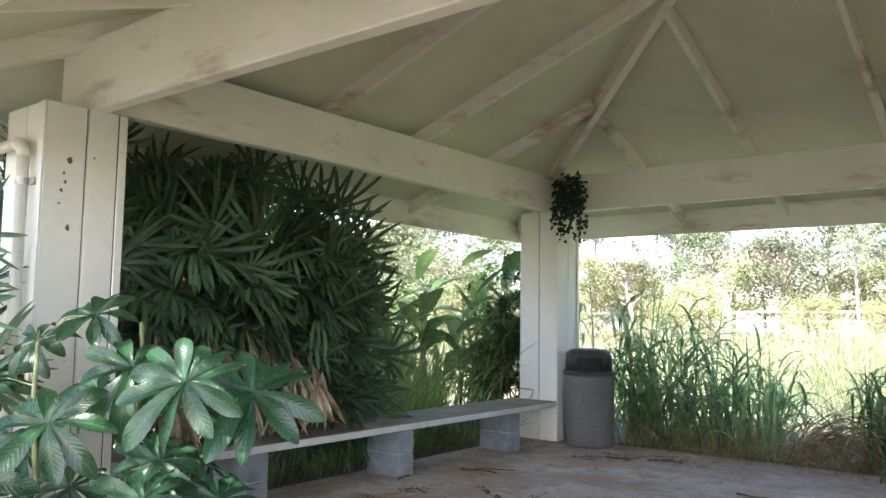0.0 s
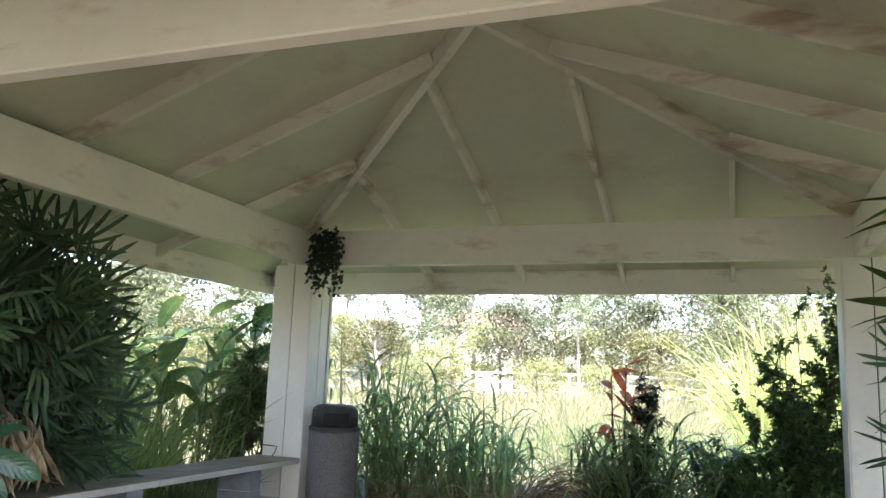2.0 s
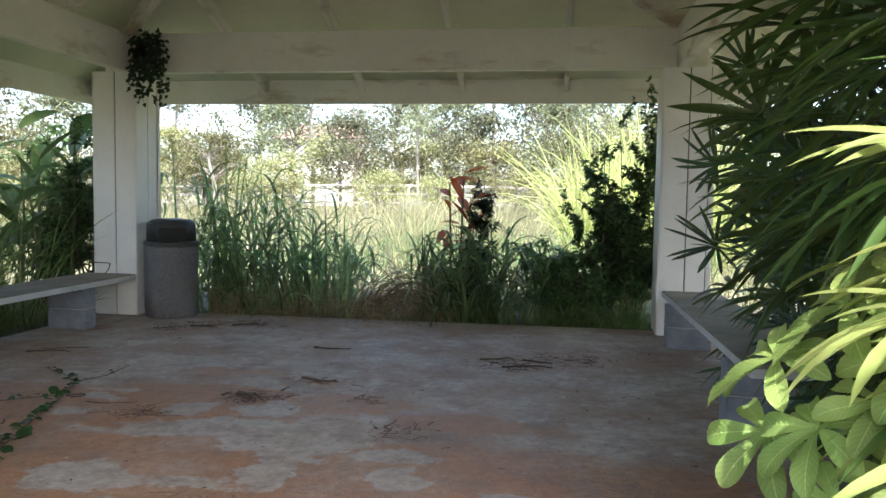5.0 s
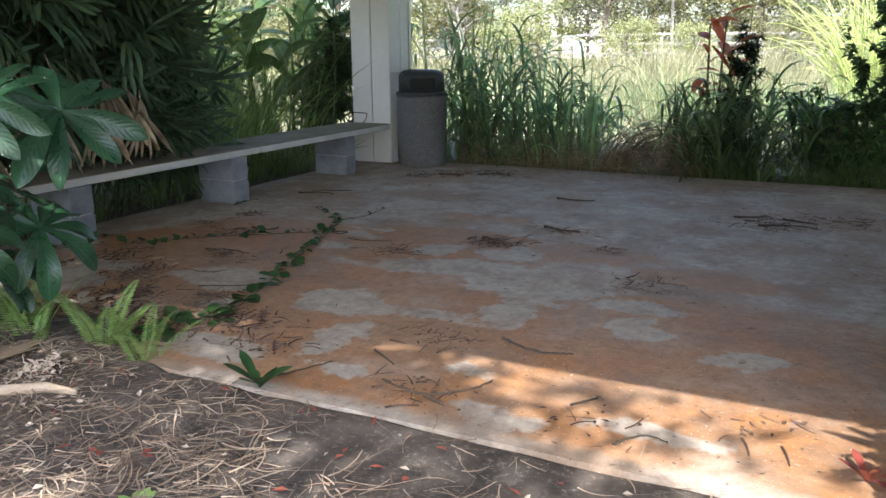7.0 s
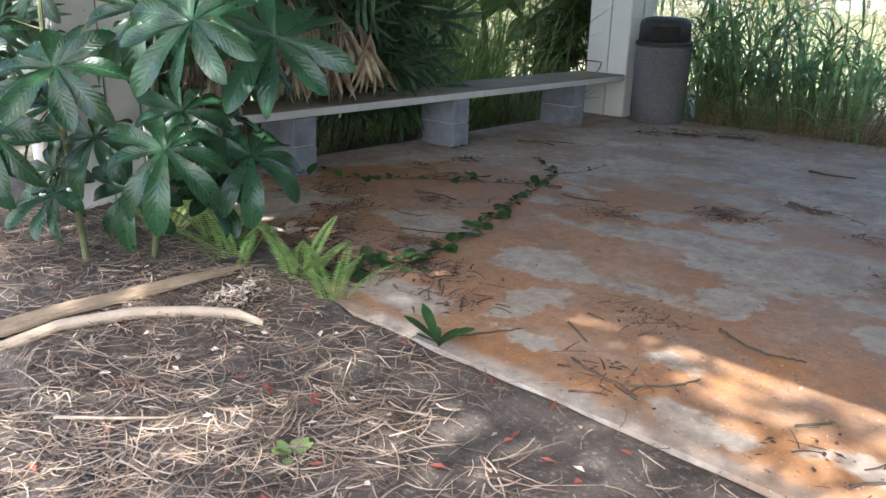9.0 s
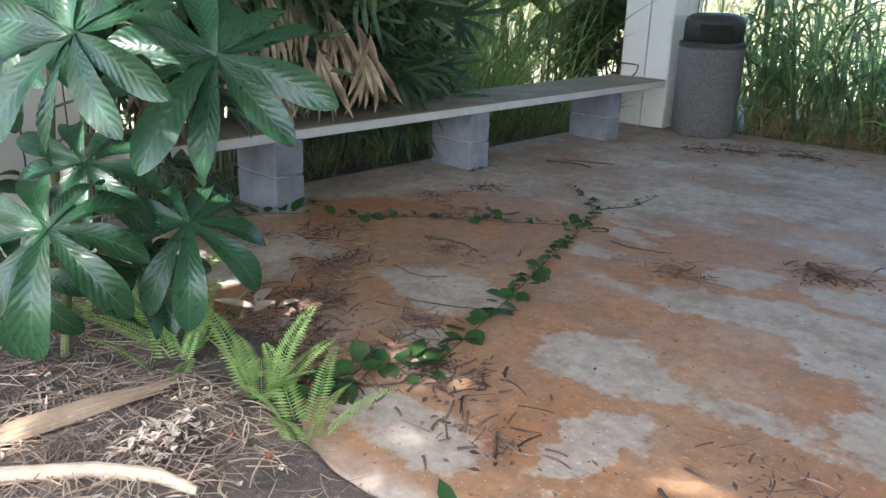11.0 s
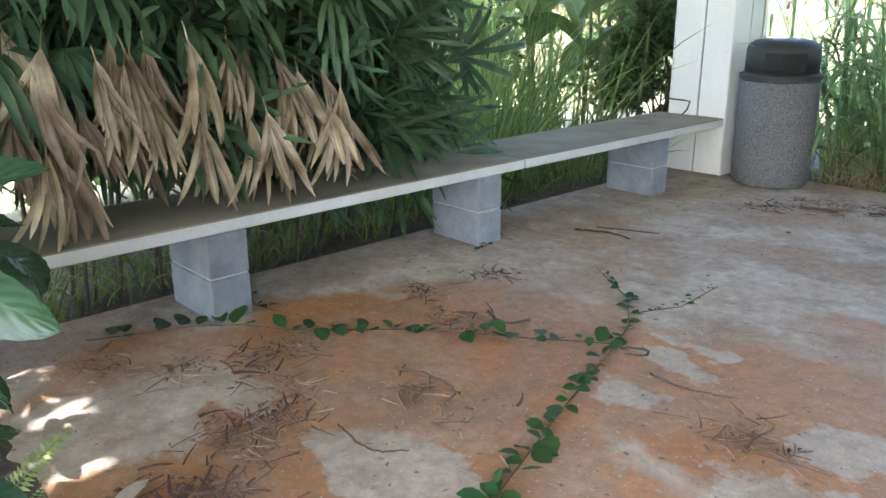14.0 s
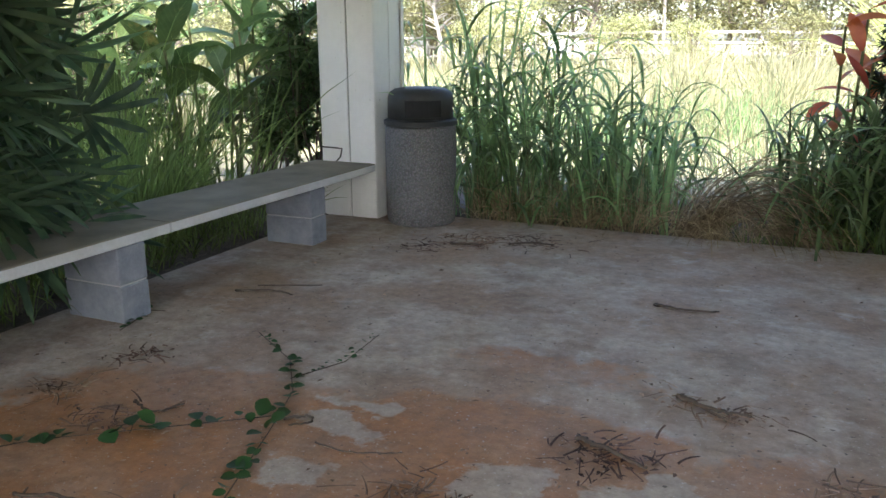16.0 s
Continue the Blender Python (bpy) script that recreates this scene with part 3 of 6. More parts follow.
# ---- ribbons and leaves ----
class Acc:
    """Collects ribbons and leaflets and makes one mesh of them."""

    def __init__(self):
        self.v, self.f, self.uv = [], [], []

    def ribbon(self, base, d, length, width, rows=5, droop=0.6, fold=0.0, prof=None, side=None, roll=0.0, curl=0.0):
        p, d = Vector(base), Vector(d).normalized()
        s = Vector(side) if side is not None else d.cross(Vector((0, 0, 1)))
        if s.length < 1e-3:
            s = Vector((1, 0, 0))
        s.normalize()
        if roll:
            s = Matrix.Rotation(roll, 3, d) @ s
        step = length / rows
        k = 3 if fold else 2
        n0 = len(self.v)
        for i in range(rows + 1):
            t = i / rows
            w = width * (prof(t) if prof else (1 - t) ** 0.6)
            w = max(w, 0.0006)
            nrm = s.cross(d)
            if fold:
                self.v += [tuple(p - s * w * 0.5), tuple(p - nrm * (fold * w)), tuple(p + s * w * 0.5)]
                self.uv += [(0, t), (0.5, t), (1, t)]
            else:
                self.v += [tuple(p - s * w * 0.5), tuple(p + s * w * 0.5)]
                self.uv += [(0, t), (1, t)]
            p = p + d * step
            d = (d + Vector((0, 0, -1)) * (droop / rows)).normalized()
            if curl:
                d = (d + s * (curl / rows)).normalized()
            s = (s - d * s.dot(d)).normalized()
        for i in range(rows):
            for j in range(k - 1):
                a = n0 + i * k + j
                self.f.append((a, a + 1, a + k + 1, a + k))

    def leaf(self, base, d, normal, length, width, cup=0.15):
        """A pointed oval leaflet, folded along its midrib."""
        d, n = Vector(d).normalized(), Vector(normal)
        s = d.cross(n)
        if s.length < 1e-3:
            s = d.orthogonal()
        s.normalize()
        n = s.cross(d)
        b = Vector(base)
        i = len(self.v)
        mid = b + d * length * 0.45
        self.v += [tuple(b), tuple(mid + s * width * 0.5 + n * cup * width), tuple(b + d * length - n * cup * width), tuple(mid - s * width * 0.5 + n * cup * width)]
        self.uv += [(0.5, 0), (1, 0.45), (0.5, 1), (0, 0.45)]
        self.f += [(i, i + 1, i + 2), (i, i + 2, i + 3)]

    def tube(self, pts, r, sides=5):
        bm = bmesh.new()
        add_tube(bm, pts, r, sides, False)
        i = len(self.v)
        bm.verts.index_update()
        self.v += [tuple(v.co) for v in bm.verts]
        self.uv += [(0.3, 0.5)] * len(bm.verts)
        self.f += [tuple(i + v.index for v in f.verts) for f in bm.faces]
        bm.free()

    def mesh(self, name, mats, smooth=True):
        me = bpy.data.meshes.new(name)
        me.from_pydata(self.v, [], self.f)
        layer = me.uv_layers.new(name="UVMap")
        idx = np.empty(len(me.loops), dtype=np.int64)
        me.loops.foreach_get("vertex_index", idx)
        layer.data.foreach_set("uv", np.array(self.uv, dtype=np.float32)[idx].ravel())
        for m in (mats if isinstance(mats, (list, tuple)) else [mats]):
            me.materials.append(m)
        if smooth:
            me.polygons.foreach_set("use_smooth", [True] * len(me.polygons))
        return me


def child(name, me, parent, m, label=""):
    """A mesh object under parent, standing at the world pose m."""
    ob = new(name, me)
    ob.parent = parent
    ob.matrix_parent_inverse = Matrix.Translation(-parent.location)
    ob.matrix_basis = m
    if label:
        ob["label"] = label
    return ob


def frame_of(loc, forward, normal, scale=1.0):
    """Pose with x along forward and z near normal."""
    x = Vector(forward).normalized()
    z = Vector(normal) - x * Vector(normal).dot(x)
    z.normalize()
    y = z.cross(x)
    m = Matrix((x * scale, y * scale, z * scale)).transposed().to_4x4()
    m.translation = loc
    return m


R = random.Random(7)


def lobe(t):
    return max(0.0, (0.24 + 0.76 * math.sin(min(1, t / 0.66) * math.pi / 2) ** 1.7) * (1 if t < 0.66 else max(0.0, 1 - ((t - 0.66) / 0.34) ** 2.2) ** 0.75))


def strap(t):
    return (0.35 + 0.65 * min(1, t / 0.3)) * (1 if t < 0.75 else max(0.12, 1 - ((t - 0.75) / 0.25) ** 1.5 * 0.85))


def lance(t):
    return (0.3 + 0.7 * min(1, t / 0.35)) * (1 if t < 0.5 else max(0.02, 1 - ((t - 0.5) / 0.5) ** 1.6))


def blade(t):
    return min(1, 0.5 + t * 2) * (1 - t) ** 0.55


def oval(t):
    return math.sin(math.pi * min(1, max(0, 0.04 + t * 0.95))) ** 0.75


def palmate_mesh(name, mat, lobes, size, width, seed, droop=0.35, spread=150):
    """Many-lobed leaf: each lobe is a channelled strap, quilted between its side veins and wavy at the rim."""
    r = random.Random(seed)
    a = Acc()
    rows, across = 60, (-1.0, -0.55, 0.0, 0.55, 1.0)
    for i in range(lobes):
        ang = radians(-spread + 2 * spread * i / (lobes - 1) + r.uniform(-5, 5))
        ln = size * (0.58 + 0.42 * math.cos(ang / 2) ** 1.2) * r.uniform(0.88, 1.08)
        wd = width * r.uniform(0.88, 1.1) * (0.7 + 0.3 * ln / size)
        d = Vector((math.cos(ang), math.sin(ang), r.uniform(0.10, 0.34))).normalized()
        p = Vector((math.cos(ang), math.sin(ang), 0)) * 0.001
        side = d.cross(Vector((0, 0, 1))).normalized()
        side = Matrix.Rotation(r.uniform(-0.35, 0.35), 3, d) @ side
        bend, curl, veins = droop * r.uniform(0.5, 1.5), r.uniform(-0.2, 0.2), r.uniform(13, 15)
        wave, twist = r.uniform(0, 6.28), r.uniform(-0.5, 0.5)
        n0 = len(a.v)
        for k in range(rows + 1):
            t = k / rows
            w = max(wd * lobe(t), 0.0008)
            nrm = side.cross(d)
            for q in across:
                m = abs(q)
                quilt = math.sin(6.283 * (veins * t - 1.1 * m)) * 0.0014 * m * min(1, 3 * t)
                rim = math.sin(wave + 9 * t + (2 if q > 0 else 0)) * 0.06 * w * m * m
                off = side * (q * w * 0.5) + nrm * (0.13 * w * m ** 1.4 + quilt + rim)
                a.v.append(tuple(p + off))
                a.uv.append((0.5 + q * 0.5, t))
            p = p + d * (ln / rows)
            d = (d + Vector((0, 0, -1)) * (bend * (0.4 + 1.2 * t) / rows) + side * (curl / rows)).normalized()
            side = (side - d * side.dot(d)).normalized()
            side = Matrix.Rotation(twist / rows, 3, d) @ side
        n = len(across)
        for k in range(rows):
            for q in range(n - 1):
                c = n0 + k * n + q
                a.f.append((c, c + 1, c + n + 1, c + n))
    return a.mesh(name, mat)


def fan_mesh(name, mat, segs, size, width, stalk, seed, droop=0.8, spread=80, fold=0.22, prof=None, vary=(0.8, 1.1), bend=0.2):
    """Lady palm leaf: thin stalk and a fan of blunt straps."""
    r = random.Random(seed)
    prof = prof or strap
    a = Acc()
    tip = Vector((stalk, 0, stalk * 0.12))
    a.tube([(0, 0, 0), (stalk * 0.5, 0, stalk * 0.10), tip], 0.0035, 4)
    for i in range(segs):
        ang = radians(-spread + 2 * spread * i / max(1, segs - 1) + r.uniform(-5, 5))
        d = Vector((math.cos(ang), math.sin(ang), r.uniform(0.02, 0.3)))
        a.ribbon(tip, d, size * r.uniform(*vary) * (0.75 + 0.25 * math.cos(ang)), width * r.uniform(0.8, 1.15), 7, droop * r.uniform(0.6, 1.4), fold, prof, curl=r.uniform(-bend, bend))
    return a.mesh(name, mat)


# ---- lady palms ----
def make_lady_palm(name, label, canes, leaves, base, toward, seed, per=(6, 9), rise=(0.0, 0.9), zmax=2.6, scale=(0.85, 1.15), dens=0.42, face=0.8, keep_x=None, low=0.12):
    r = random.Random(seed)
    plant = empty(name, *base)
    for (x, y, h, lx, ly) in canes:
        p0 = Vector((x, y, -0.12))
        p1 = Vector((x + lx, y + ly, h))
        mid = (p0 + p1) / 2 + Vector((r.uniform(-0.05, 0.05), r.uniform(-0.05, 0.05), 0))
        me = bpy.data.meshes.new("cane")
        bm = tube_bm([p0, mid, p1], [0.010, 0.009, 0.006], 6)
        bm.to_mesh(me)
        bm.free()
        me.materials.append(CANE)
        child("cane", me, plant, Matrix.Identity(4))
        n = r.randint(*per)
        for i in range(n):
            t = 1 - dens * 1.5 * (i / n) ** 0.9
            at = p0.lerp(p1, max(low, t))
            az = i * 2.4 + r.uniform(-0.6, 0.6)
            out = Vector((math.cos(az), math.sin(az), 0)) + Vector(toward) * r.uniform(0.1, 1.0)
            out.normalize()
            up = rise[1] + (rise[0] - rise[1]) * (i / n) + r.uniform(-0.2, 0.2)
            d = (out + Vector((0, 0, up))).normalized()
            if keep_x is not None and at.z > 1.9:
                at.x = min(at.x, keep_x)
                out.x = min(out.x, 0.08)
                out.normalize()
                d = (out + Vector((0, 0, up))).normalized()
            if at.z > zmax - 0.15:
                d = (out + Vector((0, 0, 0.15))).normalized()
                at.z = zmax - 0.15
            nrm = Vector((0, -0.3 * face, 1 - 0.55 * face)) + out * 0.6 + Vector(toward) * face + Vector((r.uniform(-0.3, 0.3), r.uniform(-0.3, 0.3), 0))
            child("leaf", leaves[r.randrange(len(leaves))], plant, frame_of(at, d, nrm, r.uniform(*scale)))
    tagged(plant, label, "palm")
    return plant


fan_small = [fan_mesh("fan_leaf", RHAPIS, s, 0.46, 0.034, 0.26, 20 + i, dr, sp) for i, (s, dr, sp) in enumerate(((11, 0.25, 115), (13, 0.4, 125), (10, 0.6, 105), (12, 1.1, 115)))]
fan_big = [fan_mesh("broad_fan_leaf", RHAPIS_LIT, s, 0.56, 0.052, 0.30, 40 + i, dr, sp, 0.2, lance) for i, (s, dr, sp) in enumerate(((7, 1.0, 60), (8, 1.3, 75), (6, 1.1, 55), (9, 1.5, 85)))]
fan_dry = [fan_mesh("dry_fan_leaf", DRY_FROND, s, 0.40, 0.034, 0.08, 60 + i, dr, sp, 0.40, strap, (0.6, 1.2), 0.7) for i, (s, dr, sp) in enumerate(((10, 0.35, 15), (12, 0.4, 20), (8, 0.3, 12)))]

# fans whose sunlight comes mostly from their leaf colour
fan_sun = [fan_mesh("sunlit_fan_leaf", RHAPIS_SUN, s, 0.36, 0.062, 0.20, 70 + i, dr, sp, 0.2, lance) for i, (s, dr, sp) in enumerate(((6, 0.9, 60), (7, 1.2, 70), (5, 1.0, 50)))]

canes_w = []
for i in range(46):
    y = 2.75 + 2.45 * (i / 45) + R.uniform(-0.15, 0.15)
    x = R.uniform(-5.4, -4.5)
    h = (2.72 - 0.30 * max(0, y - 3.2) - 0.22 * max(0, y - 5.0)) * R.uniform(0.80, 1.0)
    canes_w.append((x, y, min(h, 2.55), R.uniform(0.0, 0.45), R.uniform(-0.1, 0.25)))
for i in range(12):
    canes_w.append((R.uniform(-5.1, -4.5), R.uniform(4.4, 5.35), R.uniform(1.0, 1.8), R.uniform(0.0, 0.3), R.uniform(0.0, 0.2)))
make_lady_palm("lady_palm", "dense dark lady palm clump behind the bench", canes_w, fan_small, (-5.0, 4.3, -0.12), (0.75, -0.1, 0), 11, per=(9, 12), rise=(-0.35, 1.0), zmax=2.56, dens=0.60, keep_x=-4.6, low=0.36)

canes_e = []
for i in range(24):
    canes_e.append((R.uniform(2.45, 3.2), 2.6 + 4.2 * i / 23 + R.uniform(-0.1, 0.1), R.uniform(1.5, 2.5), R.uniform(-0.40, -0.10), R.uniform(-0.15, 0.1)))
make_lady_palm("lady_palm", "tall lady palm with drooping straps beside the short bench", canes_e, fan_small + fan_big[:1], (2.8, 4.4, -0.12), (-0.5, 0.0, 0), 12, per=(9, 12), rise=(-0.3, 0.7), zmax=2.5, dens=0.62)
canes_f = [(2.45, 2.85, 2.35, -0.5, 0.2), (2.5, 3.1, 2.0, -0.55, 0.15), (2.5, 3.5, 2.3, -0.5, 0.1), (2.5, 3.9, 1.8, -0.5, 0.1), (2.65, 2.7, 1.5, -0.5, 0.2), (2.75, 2.3, 2.65, -0.45, 0.2), (2.55, 2.1, 2.5, -0.35, 0.2),
           (2.10, 2.02, 2.45, -0.15, 0.1), (2.35, 1.95, 2.0, -0.2, 0.1), (2.15, 1.95, 1.9, -0.15, 0.1), (2.05, 1.98, 1.15, -0.08, 0.1), (2.3, 1.95, 2.6, -0.25, 0.1), (2.2, 2.0, 1.3, -0.1, 0.05)]
make_lady_palm("lady_palm", "sunlit lady palm shoots in front of the post", [(1.93, 2.08, 2.5, -0.08, 0.05), (1.86, 2.15, 1.9, -0.02, 0.1), (1.90, 2.02, 2.2, -0.04, 0.1), (1.90, 2.22, 2.35, -0.05, 0.05), (1.94, 2.0, 1.8, -0.05, 0.15), (1.92, 1.9, 2.05, -0.05, 0.1)], fan_big, (1.9, 2.1, -0.1), (-1.7, -0.25, 0), 19, per=(8, 10), rise=(-0.9, 0.25), zmax=2.7, scale=(0.62, 0.82), dens=0.40, face=0.0)
make_lady_palm("lady_palm", "lady palm with full sun put into its yellow-green leaf colour", [(1.72, 1.46, 1.42, -0.08, 0.02), (1.84, 1.40, 1.28, -0.10, 0.02), (1.70, 1.60, 1.52, -0.06, 0.02), (1.90, 1.55, 1.48, -0.10, 0.02), (1.66, 1.52, 1.22, -0.04, 0.02)], fan_sun, (1.8, 1.5, -0.1), (-0.9, 0.3, 0), 23, per=(7, 9), rise=(-1.0, 0.2), zmax=1.8, scale=(0.8, 1.05), dens=0.30, face=0.0)
make_lady_palm("lady_palm", "small lady palm in front of the downpipe", [(-3.95, 1.85, 1.45, 0.15, 0.0), (-4.1, 1.75, 1.65, 0.15, 0.1), (-3.9, 1.65, 1.25, 0.12, 0.0), (-4.3, 1.6, 1.35, 0.1, 0.0)], fan_small, (-4.05, 1.7, -0.12), (0.4, -0.5, 0), 17, per=(5, 7), zmax=2.0)
make_lady_palm("lady_palm", "broad-leaved lady palm in full sun by the front post", canes_f, fan_big, (2.4, 1.9, -0.12), (-0.9, 0.35, 0), 13, per=(9, 12), rise=(-1.1, 0.25), zmax=2.7, scale=(0.85, 1.1), dens=0.58, face=0.0)


fan_hang = [fan_mesh("hanging_fan_leaf", RHAPIS, s, 0.48, 0.040, 0.20, 75 + i, dr, sp, 0.2, strap) for i, (s, dr, sp) in enumerate(((9, 2.0, 60), (10, 2.6, 75), (8, 2.2, 50)))]
make_lady_palm("lady_palm", "lady palm fronds drooping over the bench", [(-4.50 + 0.05 * (i % 3), 2.95 + 0.19 * i, 1.40 + 0.09 * ((i * 5) % 6), 0.16, 0.05) for i in range(10)], fan_hang, (-4.5, 3.8, -0.12), (1.0, -0.15, 0), 29, per=(5, 7), rise=(-0.5, 0.3), zmax=2.3, scale=(0.8, 1.05), dens=0.22, face=0.2)


def make_dry_fronds():
    """Dead leaves that hang from the palm over the bench, each a loose thing of its own."""
    r = random.Random(5)
    spots = []
    for i in range(60):
        y = 3.05 + 1.45 * r.random()
        spots.append((-4.12 + r.uniform(-0.22, 0.22), y, r.uniform(0.64, 1.12) if y < 4.2 else r.uniform(0.62, 0.88)))
    clump = empty("dry_palm_fronds", -4.2, 3.9, 1.3)
    for x, y, z in spots:
        az = r.uniform(-1.2, 1.2)
        out = Vector((math.cos(az) * 0.28, math.sin(az) * 0.3, -1.0))
        child("dry_leaf", fan_dry[r.randrange(3)], clump, frame_of((x, y, z + 0.22), out, (1, r.uniform(-0.6, 0.6), 0.2), r.uniform(0.75, 1.0)))
    tagged(clump, "dead tan palm leaves hanging over the bench", "palm leaves")
    for x, y, z, az in ((-3.98, 4.55, 0.62, 0.5), (-4.05, 4.72, 0.58, 1.0), (-4.12, 4.45, 0.66, -0.3)):
        ob = new("fallen_palm_leaf", fan_dry[2])
        ob.matrix_basis = frame_of((x - 0.12, y - 0.12, z - 0.02), (math.cos(az), math.sin(az), -0.30), (0, 0, 1), 0.6)
        tagged(ob, "curled brown palm leaf lying on the bench", "palm leaf", group="fallen palm leaves")


make_dry_fronds()


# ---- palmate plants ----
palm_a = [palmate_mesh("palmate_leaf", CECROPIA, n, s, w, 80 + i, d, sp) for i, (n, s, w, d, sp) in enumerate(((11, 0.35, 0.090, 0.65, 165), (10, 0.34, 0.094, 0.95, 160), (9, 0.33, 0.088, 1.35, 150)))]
palm_b = [palmate_mesh("sun_brightened_palmate_leaf", SUNNY_LEAF, n, s, w, 90 + i, d, sp) for i, (n, s, w, d, sp) in enumerate(((7, 0.20, 0.058, 0.7, 135), (6, 0.19, 0.062, 1.0, 120)))]


def make_palmate(name, label, base, stems, leaves, meshes, seed, petiole_r=0.0055):
    """stems: polylines; leaves: (x, y, z, forward, normal, scale)."""
    r = random.Random(seed)
    plant = empty(name, *base)
    joints = []
    for pts in stems:
        fine = []
        for a, b in zip(pts[:-1], pts[1:]):
            for t in (0, 0.33, 0.66):
                fine.append(Vector(a).lerp(Vector(b), t))
        fine.append(Vector(pts[-1]))
        joints += fine[3:]
        me = bpy.data.meshes.new("stem")
        bm = tube_bm(fine, [0.017 - 0.008 * i / len(fine) for i in range(len(fine))], 8)
        bm.to_mesh(me)
        bm.free()
        me.materials.append(STEM)
        child("stem", me, plant, Matrix.Identity(4))
    for x, y, z, fw, nm, sc in leaves:
        c = Vector((x, y, z))
        near = min(joints, key=lambda q: (q - c).length + 0.3 * max(0, q.z - c.z))
        a = Acc()
        a.tube([near, near.lerp(c, 0.5) + Vector((0, 0, 0.05)), c - Vector(nm).normalized() * 0.006], petiole_r * 0.8, 5)
        me = a.mesh("petiole", STEM)
        child("petiole", me, plant, Matrix.Identity(4))
        child("leaf", meshes[r.randrange(len(meshes))], plant, frame_of(c, fw, nm, sc))
    tagged(plant, label, "plant")


def lv(x, y, z, az, tilt, sc):
    """Leaf at a place: its long lobes point to az (degrees from +x), hanging by tilt degrees."""
    a, t = radians(az), radians(tilt)
    fw = (math.cos(a) * math.cos(t), math.sin(a) * math.cos(t), -math.sin(t))
    nm = (math.cos(a) * math.sin(t), math.sin(a) * math.sin(t), math.cos(t))
    return (x, y, z, fw, nm, sc)


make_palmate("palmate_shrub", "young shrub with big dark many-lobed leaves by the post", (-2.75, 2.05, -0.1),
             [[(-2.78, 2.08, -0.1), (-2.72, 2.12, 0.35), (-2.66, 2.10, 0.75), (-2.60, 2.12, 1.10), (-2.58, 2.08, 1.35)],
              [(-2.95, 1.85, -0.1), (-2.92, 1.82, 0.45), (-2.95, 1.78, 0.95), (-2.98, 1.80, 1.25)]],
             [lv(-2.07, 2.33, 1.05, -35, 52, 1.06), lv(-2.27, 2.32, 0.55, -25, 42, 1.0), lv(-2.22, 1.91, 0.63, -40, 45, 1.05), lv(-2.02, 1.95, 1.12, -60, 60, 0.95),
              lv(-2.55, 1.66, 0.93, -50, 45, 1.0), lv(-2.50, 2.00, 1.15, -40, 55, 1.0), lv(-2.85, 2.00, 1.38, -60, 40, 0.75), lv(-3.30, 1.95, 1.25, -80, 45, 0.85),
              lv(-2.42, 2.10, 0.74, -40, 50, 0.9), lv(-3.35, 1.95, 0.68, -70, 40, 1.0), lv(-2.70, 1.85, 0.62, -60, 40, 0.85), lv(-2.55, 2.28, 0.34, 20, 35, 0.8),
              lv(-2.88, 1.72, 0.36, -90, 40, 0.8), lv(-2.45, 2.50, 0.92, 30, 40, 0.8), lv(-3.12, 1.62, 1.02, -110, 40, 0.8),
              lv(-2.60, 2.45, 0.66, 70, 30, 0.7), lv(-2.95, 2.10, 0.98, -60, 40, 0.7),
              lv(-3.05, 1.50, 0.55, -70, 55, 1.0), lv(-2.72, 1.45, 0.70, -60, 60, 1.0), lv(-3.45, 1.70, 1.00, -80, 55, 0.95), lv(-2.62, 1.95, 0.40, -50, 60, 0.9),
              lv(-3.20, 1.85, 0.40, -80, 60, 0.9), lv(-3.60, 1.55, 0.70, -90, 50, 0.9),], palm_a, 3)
make_palmate("palmate_seedling", "light-green seedling with lobed leaves, sunlight added in their colour", (1.75, 1.75, -0.1),
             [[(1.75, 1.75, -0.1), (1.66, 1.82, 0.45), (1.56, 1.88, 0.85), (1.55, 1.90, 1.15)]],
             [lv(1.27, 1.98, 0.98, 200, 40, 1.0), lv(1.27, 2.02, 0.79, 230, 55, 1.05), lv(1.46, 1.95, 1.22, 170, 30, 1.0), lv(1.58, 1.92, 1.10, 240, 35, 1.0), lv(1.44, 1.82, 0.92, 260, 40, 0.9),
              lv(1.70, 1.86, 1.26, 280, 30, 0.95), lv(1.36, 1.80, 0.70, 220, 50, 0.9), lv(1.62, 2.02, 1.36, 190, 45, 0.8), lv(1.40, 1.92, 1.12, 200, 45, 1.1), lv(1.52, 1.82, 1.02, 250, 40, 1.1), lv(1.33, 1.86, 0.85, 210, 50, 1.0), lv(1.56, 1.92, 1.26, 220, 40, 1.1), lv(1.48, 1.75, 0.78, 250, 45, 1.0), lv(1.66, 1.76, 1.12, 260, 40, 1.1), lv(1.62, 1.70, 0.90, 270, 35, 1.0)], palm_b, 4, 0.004)


